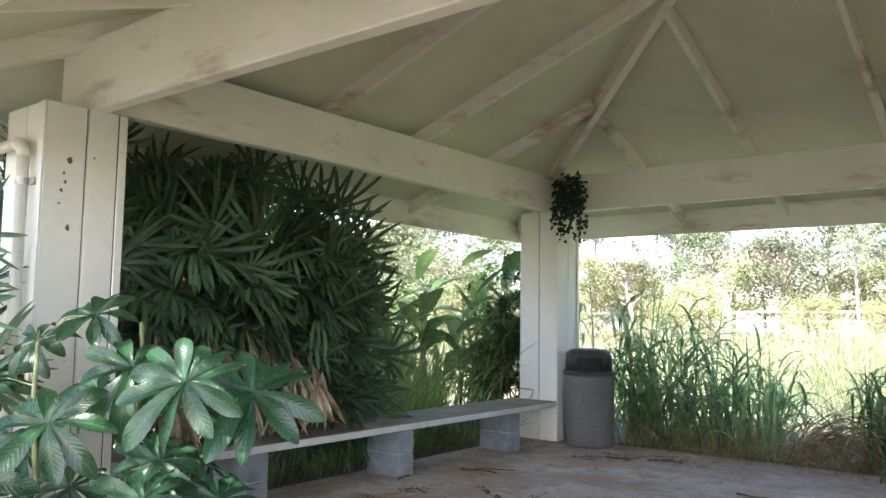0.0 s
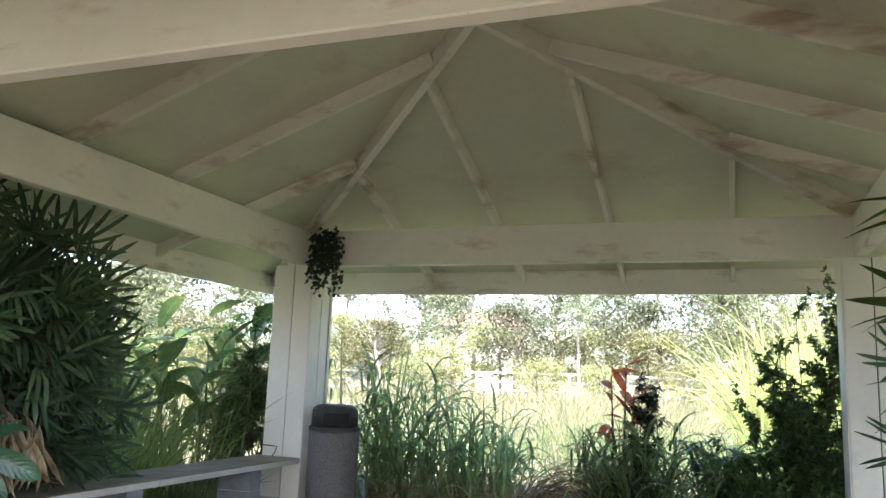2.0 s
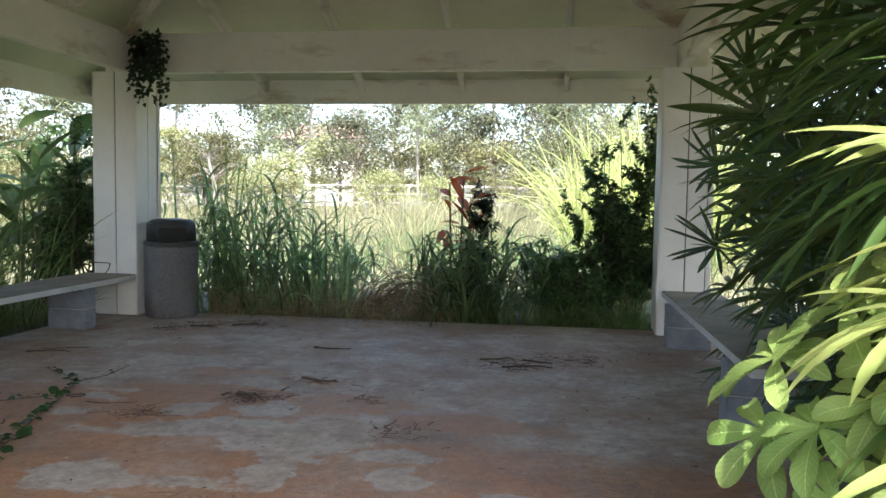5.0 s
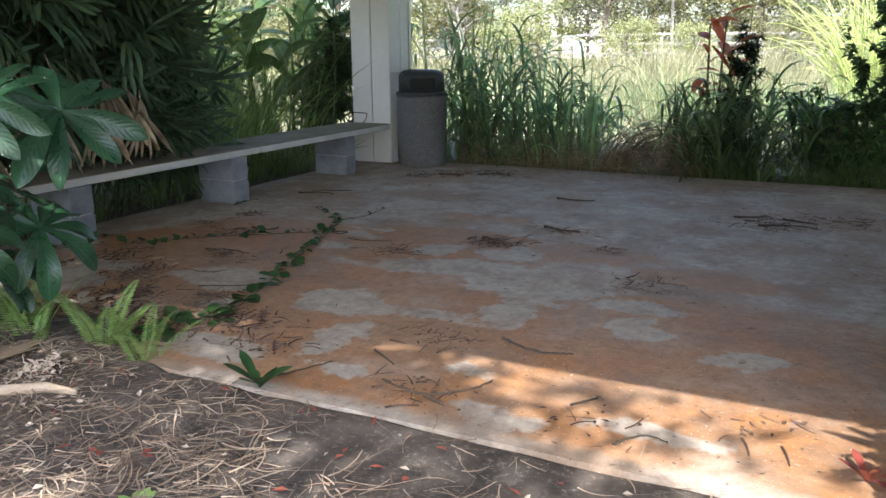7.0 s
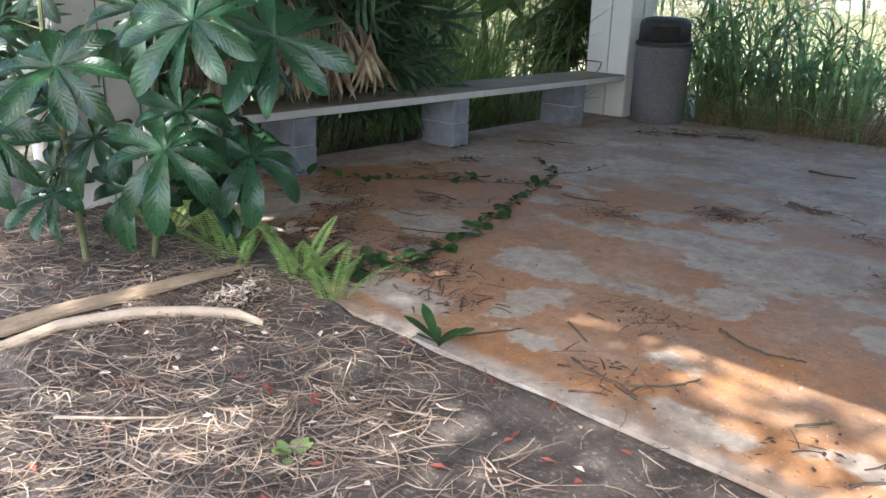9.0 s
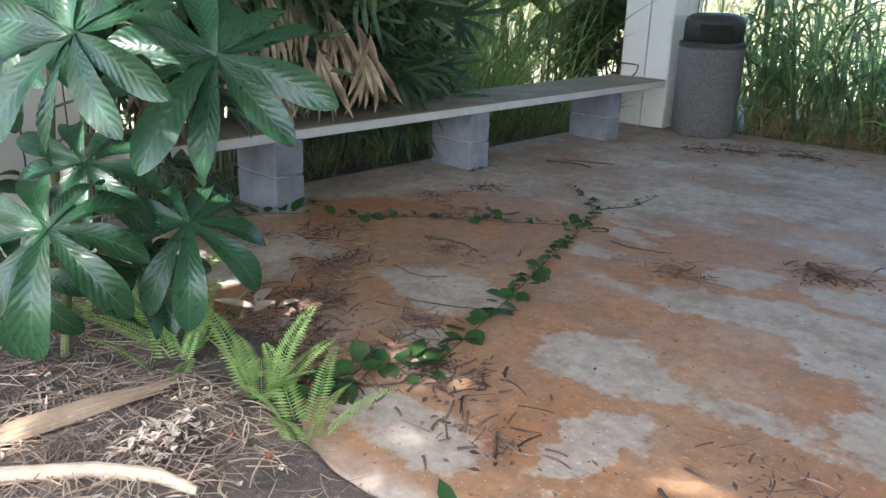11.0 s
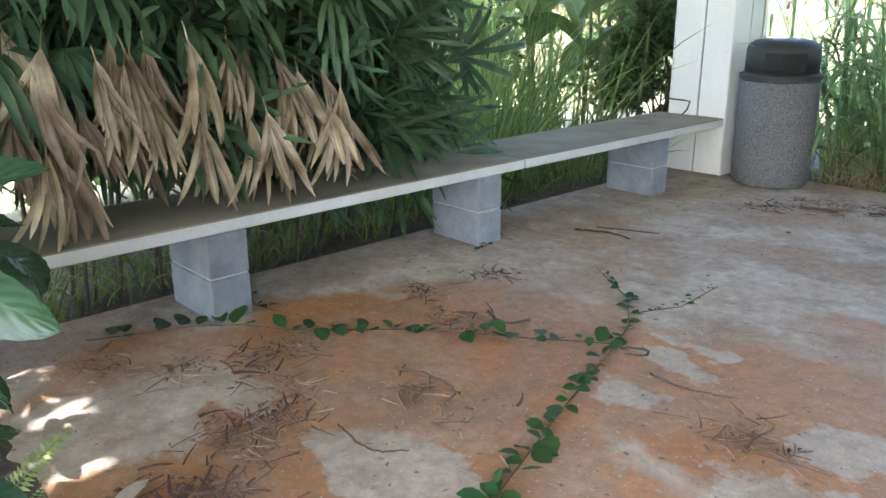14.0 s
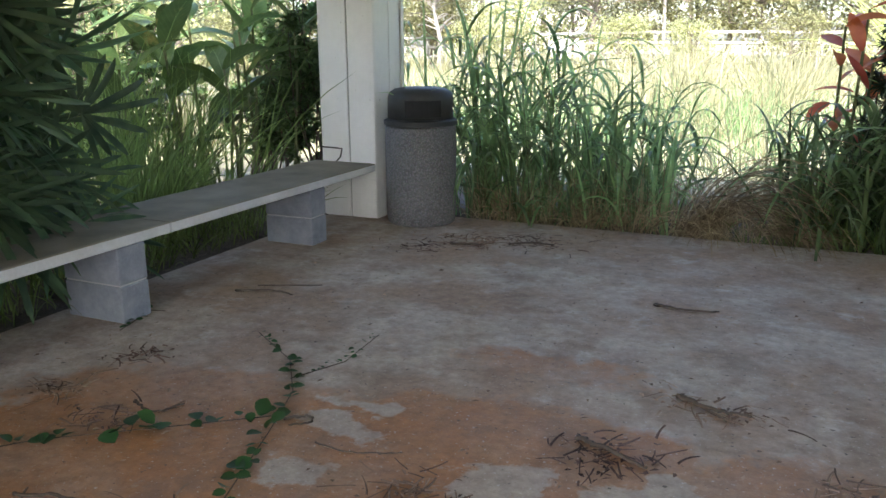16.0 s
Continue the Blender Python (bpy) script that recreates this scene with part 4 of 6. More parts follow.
# ---- ferns ----
def fern_mesh(name, seed, length=0.38):
    r = random.Random(seed)
    a = Acc()
    p, d = Vector((0, 0, 0)), Vector((0.38, 0, 1.0)).normalized()
    n = 34
    pts = [p.copy()]
    for i in range(n):
        t = i / n
        w = 0.058 * (math.sin(math.pi * min(1, 0.18 + 0.82 * t)) ** 0.7 if t < 0.999 else 0.1) + 0.004
        nrm = Vector((-d.z, 0, d.x))
        if i > 4:
            for s in (-1, 1):
                a.leaf(p, Vector((0, s, 0)) + d * 0.25, nrm, w * r.uniform(0.9, 1.1), 0.0115, 0.10)
        p = p + d * (length / n)
        d = (d + Vector((0, 0, -0.027)) + Vector((0.006, 0, 0))).normalized()
        pts.append(p.copy())
    a.tube(pts[::6], 0.0016, 4)
    return a.mesh(name, FERN)


fern_leaves = [fern_mesh("fern_frond", 100 + i, ln) for i, ln in enumerate((0.42, 0.52, 0.34))]


def make_fern(x, y, z, n, seed, sc=1.0, label="bright green sword fern at the slab's corner"):
    r = random.Random(seed)
    f = empty("fern", x, y, z)
    for i in range(n):
        az = 2 * math.pi * i / n + r.uniform(-0.4, 0.4)
        tilt = r.uniform(-0.25, 0.35)
        fw = (math.cos(az) * math.cos(tilt), math.sin(az) * math.cos(tilt), -math.sin(tilt))
        child("frond", fern_leaves[r.randrange(3)], f, frame_of((x + 0.03 * math.cos(az), y + 0.03 * math.sin(az), z), fw, (0, 0, 1), sc * r.uniform(0.7, 1.1)))
    tagged(f, label, "fern", group="ferns")


for x, y, n, sc in ((-2.10, 2.43, 7, 1.1), (-1.82, 2.39, 6, 0.85), (-2.55, 2.42, 6, 1.0), (-2.80, 2.45, 6, 1.0), (-2.42, 2.30, 4, 0.8), (-3.1, 2.3, 7, 0.9)):
    make_fern(x, y, -0.05, n, int(-x * 100), sc)


# ---- tall grass, broad leaves, shrubs behind the slab ----
def make_grass(name, label, spots, mat, seed, h=(0.7, 1.5), w=(0.010, 0.022), lean=0.5, droop=(0.6, 1.6), per=40, spread=0.22, category="grass", rows=6, turn=1.5):
    r = random.Random(seed)
    a = Acc()
    for x, y, top in spots:
        z = ground_height(x, y) - 0.02
        for i in range(per):
            az, q = r.uniform(0, 2 * math.pi), spread * math.sqrt(r.random())
            b = Vector((x + q * math.cos(az), y + q * math.sin(az), z))
            az += r.uniform(-0.9, 0.9)
            k = lean * r.random()
            ln = top * r.uniform(*h)
            a.ribbon(b, (math.cos(az) * k, math.sin(az) * k, 1), ln, r.uniform(*w), rows, r.uniform(*droop), 0.25, blade, roll=r.uniform(-turn, turn))
    ob = new(name, a.mesh(name, mat))
    tagged(ob, label, category, kind="stuff")


gs = random.Random(21)
# clumps behind the slab's back edge
def make_guinea(label, spots, seed, culms=9, lean=0.35):
    """Tall tufts: thin culms that carry long arching blades and a few bare tips."""
    r = random.Random(seed)
    a, st = Acc(), Acc()
    for x, y, top in spots:
        for i in range(culms):
            az, q = r.uniform(0, 6.283), 0.2 * math.sqrt(r.random())
            p = Vector((x + q * math.cos(az), y + q * math.sin(az), ground_height(x, y) - 0.03))
            h = top * r.uniform(0.5, 1.0)
            az += r.uniform(-1, 1)
            k = lean * r.random()
            e = p + Vector((math.cos(az) * k * h, math.sin(az) * k * h, h))
            m = (p + e) / 2 + Vector((0, 0, 0.06 * h))
            st.tube([p, m, e], [0.0035, 0.003, 0.0015], 4)
            n = r.randint(4, 6)
            for j in range(n):
                t = 0.05 + 0.92 * j / n
                c = p.lerp(m, t * 2) if t < 0.5 else m.lerp(e, t * 2 - 1)
                b = r.uniform(0, 6.283)
                a.ribbon(c, (math.cos(b) * 0.55, math.sin(b) * 0.55, r.uniform(0.7, 1.6)), r.uniform(0.50, 1.0) * (1.1 - 0.3 * t), r.uniform(0.028, 0.052), 7, r.uniform(1.6, 4.0), 0.25, blade, roll=r.uniform(-0.6, 0.6))
    e = empty("guinea_grass", spots[0][0], spots[0][1], 0)
    child("culm", st.mesh("culm", STEM), e, Matrix.Identity(4))
    child("blade", a.mesh("blade", GRASS), e, Matrix.Identity(4))
    tagged(e, label, "grass", kind="stuff")


# a tall tuft beside the bin, a second one round the cordyline, and open meadow between them
make_guinea("tall arching guinea grass beside the bin", [(-3.55 + 1.95 * (i / 19) + gs.uniform(-0.10, 0.10), 8.74 + gs.uniform(-0.1, 0.6), 2.25 - 1.05 * (i / 19) + gs.uniform(-0.15, 0.1)) for i in range(20)], 31, 4, 0.32)
make_grass("tall_grass", "long arching grass blades behind the bin", [(-3.5 + 1.8 * (i / 21) + gs.uniform(-0.08, 0.08), 8.68 + 0.5 * gs.random(), 2.15 - 1.05 * (i / 21)) for i in range(22)], GRASS, 41, per=8, turn=0.6, w=(0.030, 0.055), droop=(0.8, 3.8), h=(0.55, 1.15), rows=9, lean=0.32, spread=0.16)
make_grass("tall_grass", "lower dense grass blades behind the bin", [(-3.3 + 1.75 * (i / 19) + gs.uniform(-0.08, 0.08), 8.60 + 0.3 * gs.random(), gs.uniform(0.6, 0.95)) for i in range(20)], GRASS, 42, per=5, w=(0.014, 0.030), droop=(0.6, 3.0), h=(0.6, 1.2), rows=7, lean=0.45, spread=0.16)
make_grass("tall_grass", "long arching grass blades by the cordyline", [(-0.72 + 0.85 * (i / 13) + gs.uniform(-0.08, 0.08), 8.66 + 0.4 * gs.random(), gs.uniform(0.85, 1.2)) for i in range(14)], GRASS, 43, per=12, turn=0.6, w=(0.028, 0.050), droop=(0.6, 3.4), h=(0.6, 1.2), rows=9, lean=0.5, spread=0.14)
make_guinea("tall arching guinea grass around the orange-leaved plant", [(-0.70 + 0.95 * (i / 7) + gs.uniform(-0.1, 0.1), 8.72 + gs.uniform(-0.1, 0.45), 1.10 + gs.uniform(-0.2, 0.15)) for i in range(8)], 32, 6)
make_guinea("sparse grass leaning over the creeper mound", [(0.25 + 0.8 * gs.random(), 8.8 + 0.4 * gs.random(), 0.95) for i in range(6)], 40, 6)
make_grass("short_grass", "short grass along the slab's back edge", [(-1.0 + 2.7 * (i / 26) + gs.uniform(-0.05, 0.05), 8.50 + gs.uniform(-0.03, 0.2), gs.uniform(0.18, 0.42)) for i in range(27)], DARK_GRASS, 33, per=22, spread=0.10, w=(0.005, 0.010), lean=0.7)
make_grass("dead_grass", "brown dead thatch under the green tufts", [(-3.1 + 2.1 * (i / 19) + gs.uniform(-0.06, 0.06), 8.50 + gs.uniform(-0.04, 0.2), gs.uniform(0.35, 0.62)) for i in range(20)], STRAW, 35, per=42, droop=(0.8, 3.4), lean=0.9, w=(0.004, 0.010), spread=0.13)


def make_dead_heap():
    """A collapsed tuft: bundles of dead stems that rise, bend over in an arch and hang to the ground."""
    r = random.Random(36)
    a = Acc()
    for i in range(150):
        x, y = -1.50 + 0.34 * r.random(), 8.58 + r.uniform(-0.10, 0.16)
        k = r.uniform(0.15, 0.75)
        a.ribbon((x, y, ground_height(x, y) - 0.02), (k, r.uniform(-0.35, 0.2), 1.0), r.uniform(1.0, 1.5), r.uniform(0.006, 0.014), 11, r.uniform(2.4, 4.0), 0.25, lambda t: 1 - 0.5 * t, roll=r.uniform(-1.5, 1.5), curl=r.uniform(-0.2, 0.2))
    for i in range(90):
        x, y = -1.0 + 0.35 * r.random(), 8.45 + r.uniform(-0.05, 0.2)
        az = r.uniform(-0.9, 0.5)
        a.ribbon((x, y, ground_height(x, y) + 0.10), (math.cos(az), math.sin(az) * 0.6, r.uniform(0.0, 0.5)), r.uniform(0.25, 0.6), r.uniform(0.006, 0.016), 6, r.uniform(0.3, 1.2), 0.25, blade, roll=r.uniform(-1, 1))
    tagged(new("dead_grass", a.mesh("dead_grass", STRAW)), "collapsed brown dead grass heaped at the slab's back edge", "grass", kind="stuff")


make_dead_heap()
# shaded grass behind the long bench
make_grass("bench_side_grass", "lush shaded grass behind the long bench", [(-4.75 - 0.9 * gs.random(), 5.6 + 2.1 * (i / 29), gs.uniform(0.8, 1.25)) for i in range(30)], DARK_GRASS, 36, per=30, w=(0.010, 0.024), droop=(0.5, 1.6))
make_grass("bench_side_grass", "low dark grass under the bench's back edge", [(-4.45 - 0.3 * gs.random(), 2.9 + 5.3 * (i / 44), gs.uniform(0.3, 0.55)) for i in range(45)], DARK_GRASS, 37, per=18, spread=0.14, w=(0.006, 0.014), lean=0.9)
make_grass("bench_side_grass", "low dark grass along the short bench", [(2.45 + 0.4 * gs.random(), 2.6 + 5.8 * (i / 34), gs.uniform(0.3, 0.6)) for i in range(35)], DARK_GRASS, 38, per=18, spread=0.16, w=(0.006, 0.014), lean=0.9)
make_grass("corner_grass", "grass tufts at the short bench's far post", [(0.5 + 1.4 * gs.random(), 8.48 + 0.3 * gs.random(), gs.uniform(0.22, 0.45)) for i in range(22)], DARK_GRASS, 39, per=24, spread=0.14, w=(0.005, 0.011), lean=1.0)


def make_broad_plant(x, y, tops, seed, mat, label, ln=(0.45, 0.75), wd=(0.16, 0.24), name="broad_leaved_plant"):
    """Upright stems with big paddle leaves."""
    r = random.Random(seed)
    plant = empty(name, x, y, -0.1)
    for (sx, sy, h) in tops:
        p0, p1 = Vector((sx, sy, -0.12)), Vector((sx + r.uniform(-0.15, 0.15), sy + r.uniform(-0.15, 0.15), h))
        me = bpy.data.meshes.new("stem")
        bm = tube_bm([p0, (p0 + p1) / 2 + Vector((0.03, 0.02, 0)), p1], [0.018, 0.015, 0.010], 6)
        bm.to_mesh(me)
        bm.free()
        me.materials.append(STEM)
        child("stem", me, plant, Matrix.Identity(4))
        for i in range(6):
            at = p0.lerp(p1, 1 - 0.5 * i / 6)
            az = i * 2.2 + r.uniform(-0.5, 0.5)
            d = Vector((math.cos(az), math.sin(az), r.uniform(0.5, 1.8) if i < 4 else r.uniform(0, 0.5)))
            a = Acc()
            a.ribbon((0, 0, 0), (d.x, d.y, d.z), r.uniform(*ln), r.uniform(*wd), 8, r.uniform(0.5, 1.6), 0.14, oval, roll=r.uniform(-0.5, 0.5))
            child("leaf", a.mesh("broad_leaf", mat), plant, Matrix.Translation(at))
    tagged(plant, label, "plant")


make_broad_plant(-5.3, 7.5, [(-5.2, 7.4, 1.35), (-5.5, 7.9, 1.75), (-5.35, 8.45, 1.7), (-5.75, 7.2, 1.5), (-5.1, 8.75, 1.95), (-5.9, 8.2, 1.9), (-5.0, 7.8, 1.2), (-5.3, 7.0, 1.1), (-5.6, 8.6, 2.1), (-5.1, 8.2, 1.5), (-5.45, 7.6, 1.5)], 41, BROAD, "broad-leaved ginger plant with some yellow leaves", name="ginger_plant")
make_broad_plant(-0.15, 9.1, [(-0.50, 9.05, 1.50), (-0.42, 9.0, 1.62), (-0.36, 9.08, 1.30)], 42, RED_LEAF, "cordyline with drooping orange-red leaves in the grass", (0.26, 0.40), (0.08, 0.12), name="cordyline")


def make_shrub(name, label, centre, size, n, mat, seed, leaf=(0.07, 0.035), stems=14):
    """Loose shrub: thin branching stems and many small leaves along them."""
    r = random.Random(seed)
    c, s = Vector(centre), Vector(size)
    plant = empty(name, c.x, c.y, -0.1)
    wood, green = Acc(), Acc()
    tips = []
    for i in range(stems):
        a = Vector((c.x + r.uniform(-0.4, 0.4) * s.x, c.y + r.uniform(-0.4, 0.4) * s.y, -0.12))
        b = Vector((c.x + r.uniform(-1, 1) * s.x, c.y + r.uniform(-1, 1) * s.y, c.z + s.z * r.uniform(-0.2, 1)))
        m = (a + b) / 2 + Vector((r.uniform(-0.15, 0.15), r.uniform(-0.15, 0.15), 0.1))
        wood.tube([a, m, b], [0.011, 0.008, 0.003], 5)
        for _ in range(7):
            t = r.uniform(0.25, 1)
            q = a.lerp(m, t * 2) if t < 0.5 else m.lerp(b, t * 2 - 1)
            e = q + Vector((r.uniform(-1, 1) * s.x, r.uniform(-1, 1) * s.y, r.uniform(-0.3, 0.8) * s.z)) * 0.45
            wood.tube([q, (q + e) / 2 + Vector((0, 0, 0.03)), e], [0.004, 0.003, 0.0015], 4)
            tips.append((q, e))
    for i in range(n):
        q, e = tips[r.randrange(len(tips))]
        p = q.lerp(e, r.uniform(0.1, 1.05))
        d = Vector((r.uniform(-1, 1), r.uniform(-1, 1), r.uniform(-0.8, 0.6)))
        k = r.uniform(0.6, 1.3)
        green.leaf(p, d, (r.uniform(-0.6, 0.6), r.uniform(-0.6, 0.6), 1), leaf[0] * k, leaf[1] * k)
    child("stem", wood.mesh("stem", TWIG), plant, Matrix.Identity(4))
    child("foliage", green.mesh("foliage", mat, False), plant, Matrix.Identity(4))
    tagged(plant, label, "shrub")


make_shrub("shrub", "dark small-leaved shrub behind the post", (-4.85, 8.95, 1.0), (0.45, 0.40, 1.2), 5200, SHRUB, 51, (0.09, 0.045), 22)
make_shrub("shrub", "loose shrub beyond the long bench", (-6.2, 7.2, 0.9), (0.6, 1.4, 0.9), 3000, SHRUB, 52, (0.09, 0.04))
make_shrub("shrub", "dense dark shrub behind the ginger", (-5.75, 9.35, 1.0), (0.75, 0.40, 1.2), 6000, SHRUB, 59, (0.10, 0.05), 24)
make_shrub("shrub", "dense dark shrub beside the ginger", (-6.75, 8.3, 0.9), (0.5, 0.8, 1.2), 5000, SHRUB, 60, (0.10, 0.05), 22)
make_shrub("vine_thicket", "dark creeper thicket climbing beside the far post", (1.50, 9.05, 0.9), (0.55, 0.40, 1.35), 13000, SHRUB, 53, (0.085, 0.042), 40)
make_shrub("vine_thicket", "low dark creeper mound at the slab's edge", (1.0, 8.85, 0.30), (0.55, 0.28, 0.55), 5500, SHRUB, 54, (0.075, 0.04), 26)
make_shrub("shrub", "shaded shrub behind the short bench", (3.1, 7.4, 1.0), (0.6, 1.0, 1.2), 2600, SHRUB, 55, (0.09, 0.04))
make_shrub("undergrowth", "dark undergrowth behind the lady palm", (-6.3, 4.2, 0.8), (0.7, 1.8, 1.0), 4200, SHRUB, 56, (0.10, 0.045), 22)
make_shrub("undergrowth", "dark undergrowth beyond the lady palm", (3.7, 3.6, 0.9), (0.6, 2.2, 1.3), 4200, SHRUB, 57, (0.10, 0.045), 22)
make_shrub("dark_spiky_plant", "dark feathery plant next to the cordyline", (-0.16, 9.1, 1.25), (0.20, 0.14, 0.55), 2400, IVY, 58, (0.09, 0.02), 8)


# ---- ivy on the beam corner ----
def make_ivy():
    r = random.Random(61)
    a, st = Acc(), Acc()
    for i in range(26):
        p = Vector((-3.62 + r.uniform(-0.12, 0.16), 7.98 + r.uniform(-0.02, 0.04), r.uniform(2.95, 3.12)))
        pts = [p]
        for k in range(r.randint(4, 9)):
            p = p + Vector((r.uniform(-0.035, 0.04), r.uniform(-0.03, 0.02), -r.uniform(0.06, 0.11)))
            pts.append(p)
            for _ in range(4):
                q = p + Vector((r.uniform(-0.05, 0.05), r.uniform(-0.05, 0.02), r.uniform(-0.03, 0.05)))
                a.leaf(q, (r.uniform(-1, 1), r.uniform(-0.8, 0.2), r.uniform(-1, 0.2)), (0, -1, 0.5), r.uniform(0.04, 0.07), r.uniform(0.035, 0.055))
        st.tube(pts, 0.0025, 4)
    e = empty("ivy", -3.62, 7.98, 3.0)
    child("stems", st.mesh("stems", TWIG), e, Matrix.Identity(4))
    child("foliage", a.mesh("foliage", IVY, False), e, Matrix.Identity(4))
    tagged(e, "dark ivy hanging from the beam over the post", "ivy")


make_ivy()


# ---- creeper across the slab ----
def make_creeper(pts, size0, size1, seed, gap=0.085):
    r = random.Random(seed)
    e = empty("creeper", pts[0][0], pts[0][1], 0)
    path = [Vector((x, y, 0.006)) for x, y in pts]
    st = Acc()
    st.tube(path, 0.0020, 5)
    child("stem", st.mesh("stem", TWIG), e, Matrix.Identity(4))
    total = sum((b - a).length for a, b in zip(path[:-1], path[1:]))
    run = 0.0
    for a, b in zip(path[:-1], path[1:]):
        ln = (b - a).length
        k = max(1, int(ln / gap))
        for i in range(k):
            t = (run + ln * i / k) / total
            s = size0 + (size1 - size0) * t
            for sgn in (-1, 1):
                if r.random() < 0.14:
                    continue
                p = a.lerp(b, (i + r.random()) / k) + Vector((r.uniform(-0.02, 0.02), r.uniform(-0.02, 0.02), 0))
                d = Vector((-(b - a).y, (b - a).x, 0)).normalized() * sgn + Vector((r.uniform(-0.9, 0.9), r.uniform(-0.9, 0.9), r.uniform(0.05, 0.7)))
                q = s * r.uniform(0.55, 1.3)
                m = Acc()
                m.ribbon((0, 0, 0), d, q, q * r.uniform(0.6, 0.9), 4, r.uniform(0.4, 1.4), 0.15, oval, roll=r.uniform(-0.5, 0.5))
                child("leaf", m.mesh("leaf", VINE), e, Matrix.Translation(p + Vector((0, 0, 0.012))))
        run += ln
    tagged(e, "green creeper runner lying along a crack in the slab", "creeper", group="creepers")


make_creeper([(-1.80, 2.80), (-1.88, 3.05), (-2.06, 3.62), (-2.25, 4.15), (-2.40, 4.62), (-2.52, 4.95), (-2.72, 5.22), (-3.06, 5.45)], 0.092, 0.032, 71, 0.055)
make_creeper([(-3.97, 3.18), (-3.88, 3.38), (-3.80, 3.58), (-3.68, 3.73), (-3.48, 3.86), (-3.32, 4.03), (-3.13, 4.24), (-2.73, 4.53), (-2.45, 4.74)], 0.110, 0.070, 72, 0.075)
make_creeper([(-2.60, 5.05), (-2.48, 5.30), (-2.50, 5.66)], 0.04, 0.02, 73, 0.06)
make_creeper([(-1.95, 2.52), (-2.02, 2.78), (-1.90, 2.95)], 0.10, 0.08, 74, 0.045)
make_creeper([(-3.72, 3.92), (-3.86, 3.90), (-4.0, 3.95)], 0.05, 0.05, 75, 0.06)
make_creeper([(-3.72, 5.52), (-3.80, 5.50), (-3.72, 5.20)], 0.04, 0.04, 76, 0.06)


# ---- litter bin ----
def make_bin(x, y):
    k = Nodes("exposed_aggregate")
    vo = k.n("ShaderNodeTexVoronoi")
    vo.inputs["Scale"].default_value = 95
    k.link(k.pos, vo.inputs["Vector"])
    c = k.mix(k.ramp(vo.outputs["Distance"], 0.1, 0.6), (0.20, 0.195, 0.187), (0.085, 0.082, 0.078))
    hs = k.mix(0.45, c, vo.outputs["Color"], "SOFT_LIGHT")
    hs = k.mix(k.ramp(k.noise(3, 4), 0.4, 0.7, 0, 0.4), hs, (0.16, 0.16, 0.152))
    bw = k.n("ShaderNodeHueSaturation")
    bw.inputs["Saturation"].default_value = 0.25
    k.link(hs, bw.inputs["Color"])
    k.color(bw.outputs[0])
    k.rough(0.85)
    k.bump(vo.outputs["Distance"], 0.6, 0.006)
    plastic = simple("dark_bin_plastic", (0.022, 0.024, 0.024), (0.045, 0.047, 0.046), 6, 0.55, 0.15, 90)
    hole = simple("bin_inside", (0.014, 0.015, 0.015), (0.024, 0.025, 0.025), 6, 0.9, 0.1, 60)
    e = empty("litter_bin", x, y, 0)
    part("body", lathe_bm([(0.262, 0.001), (0.272, 0.02), (0.280, 0.10), (0.282, 0.60), (0.282, 0.755), (0.274, 0.775)], 48), k.m, e, "pebbled concrete body", True)
    part("rim", lathe_bm([(0.270, 0.776), (0.288, 0.780), (0.290, 0.815), (0.262, 0.828)], 48), plastic, e)
    part("lid", lathe_bm([(0.258, 0.829), (0.256, 0.990), (0.245, 1.025), (0.200, 1.055), (0.120, 1.068), (0.02, 1.070)], 48), plastic, e, "dark domed plastic lid", True)
    for a in (-60, 120):
        m = Matrix.Rotation(radians(a), 4, "Z")
        bm = bmesh.new()
        for i in range(8):
            a0, a1 = radians(-32 + 8 * i), radians(-32 + 8 * (i + 1))
            q = [bm.verts.new((0.2605 * math.cos(t), 0.2605 * math.sin(t), z)) for t, z in ((a0, 0.85), (a1, 0.85), (a1, 0.975), (a0, 0.975))]
            bm.faces.new(q)
        bmesh.ops.remove_doubles(bm, verts=bm.verts, dist=0.001)
        bmesh.ops.solidify(bm, geom=bm.faces[:], thickness=0.004)
        bm.transform(m)
        part("flap", bm, hole, e, "black swing flap")
    tagged(e, "pebbled concrete litter bin with a dark plastic lid", "litter bin")


make_bin(-3.42, 8.10)


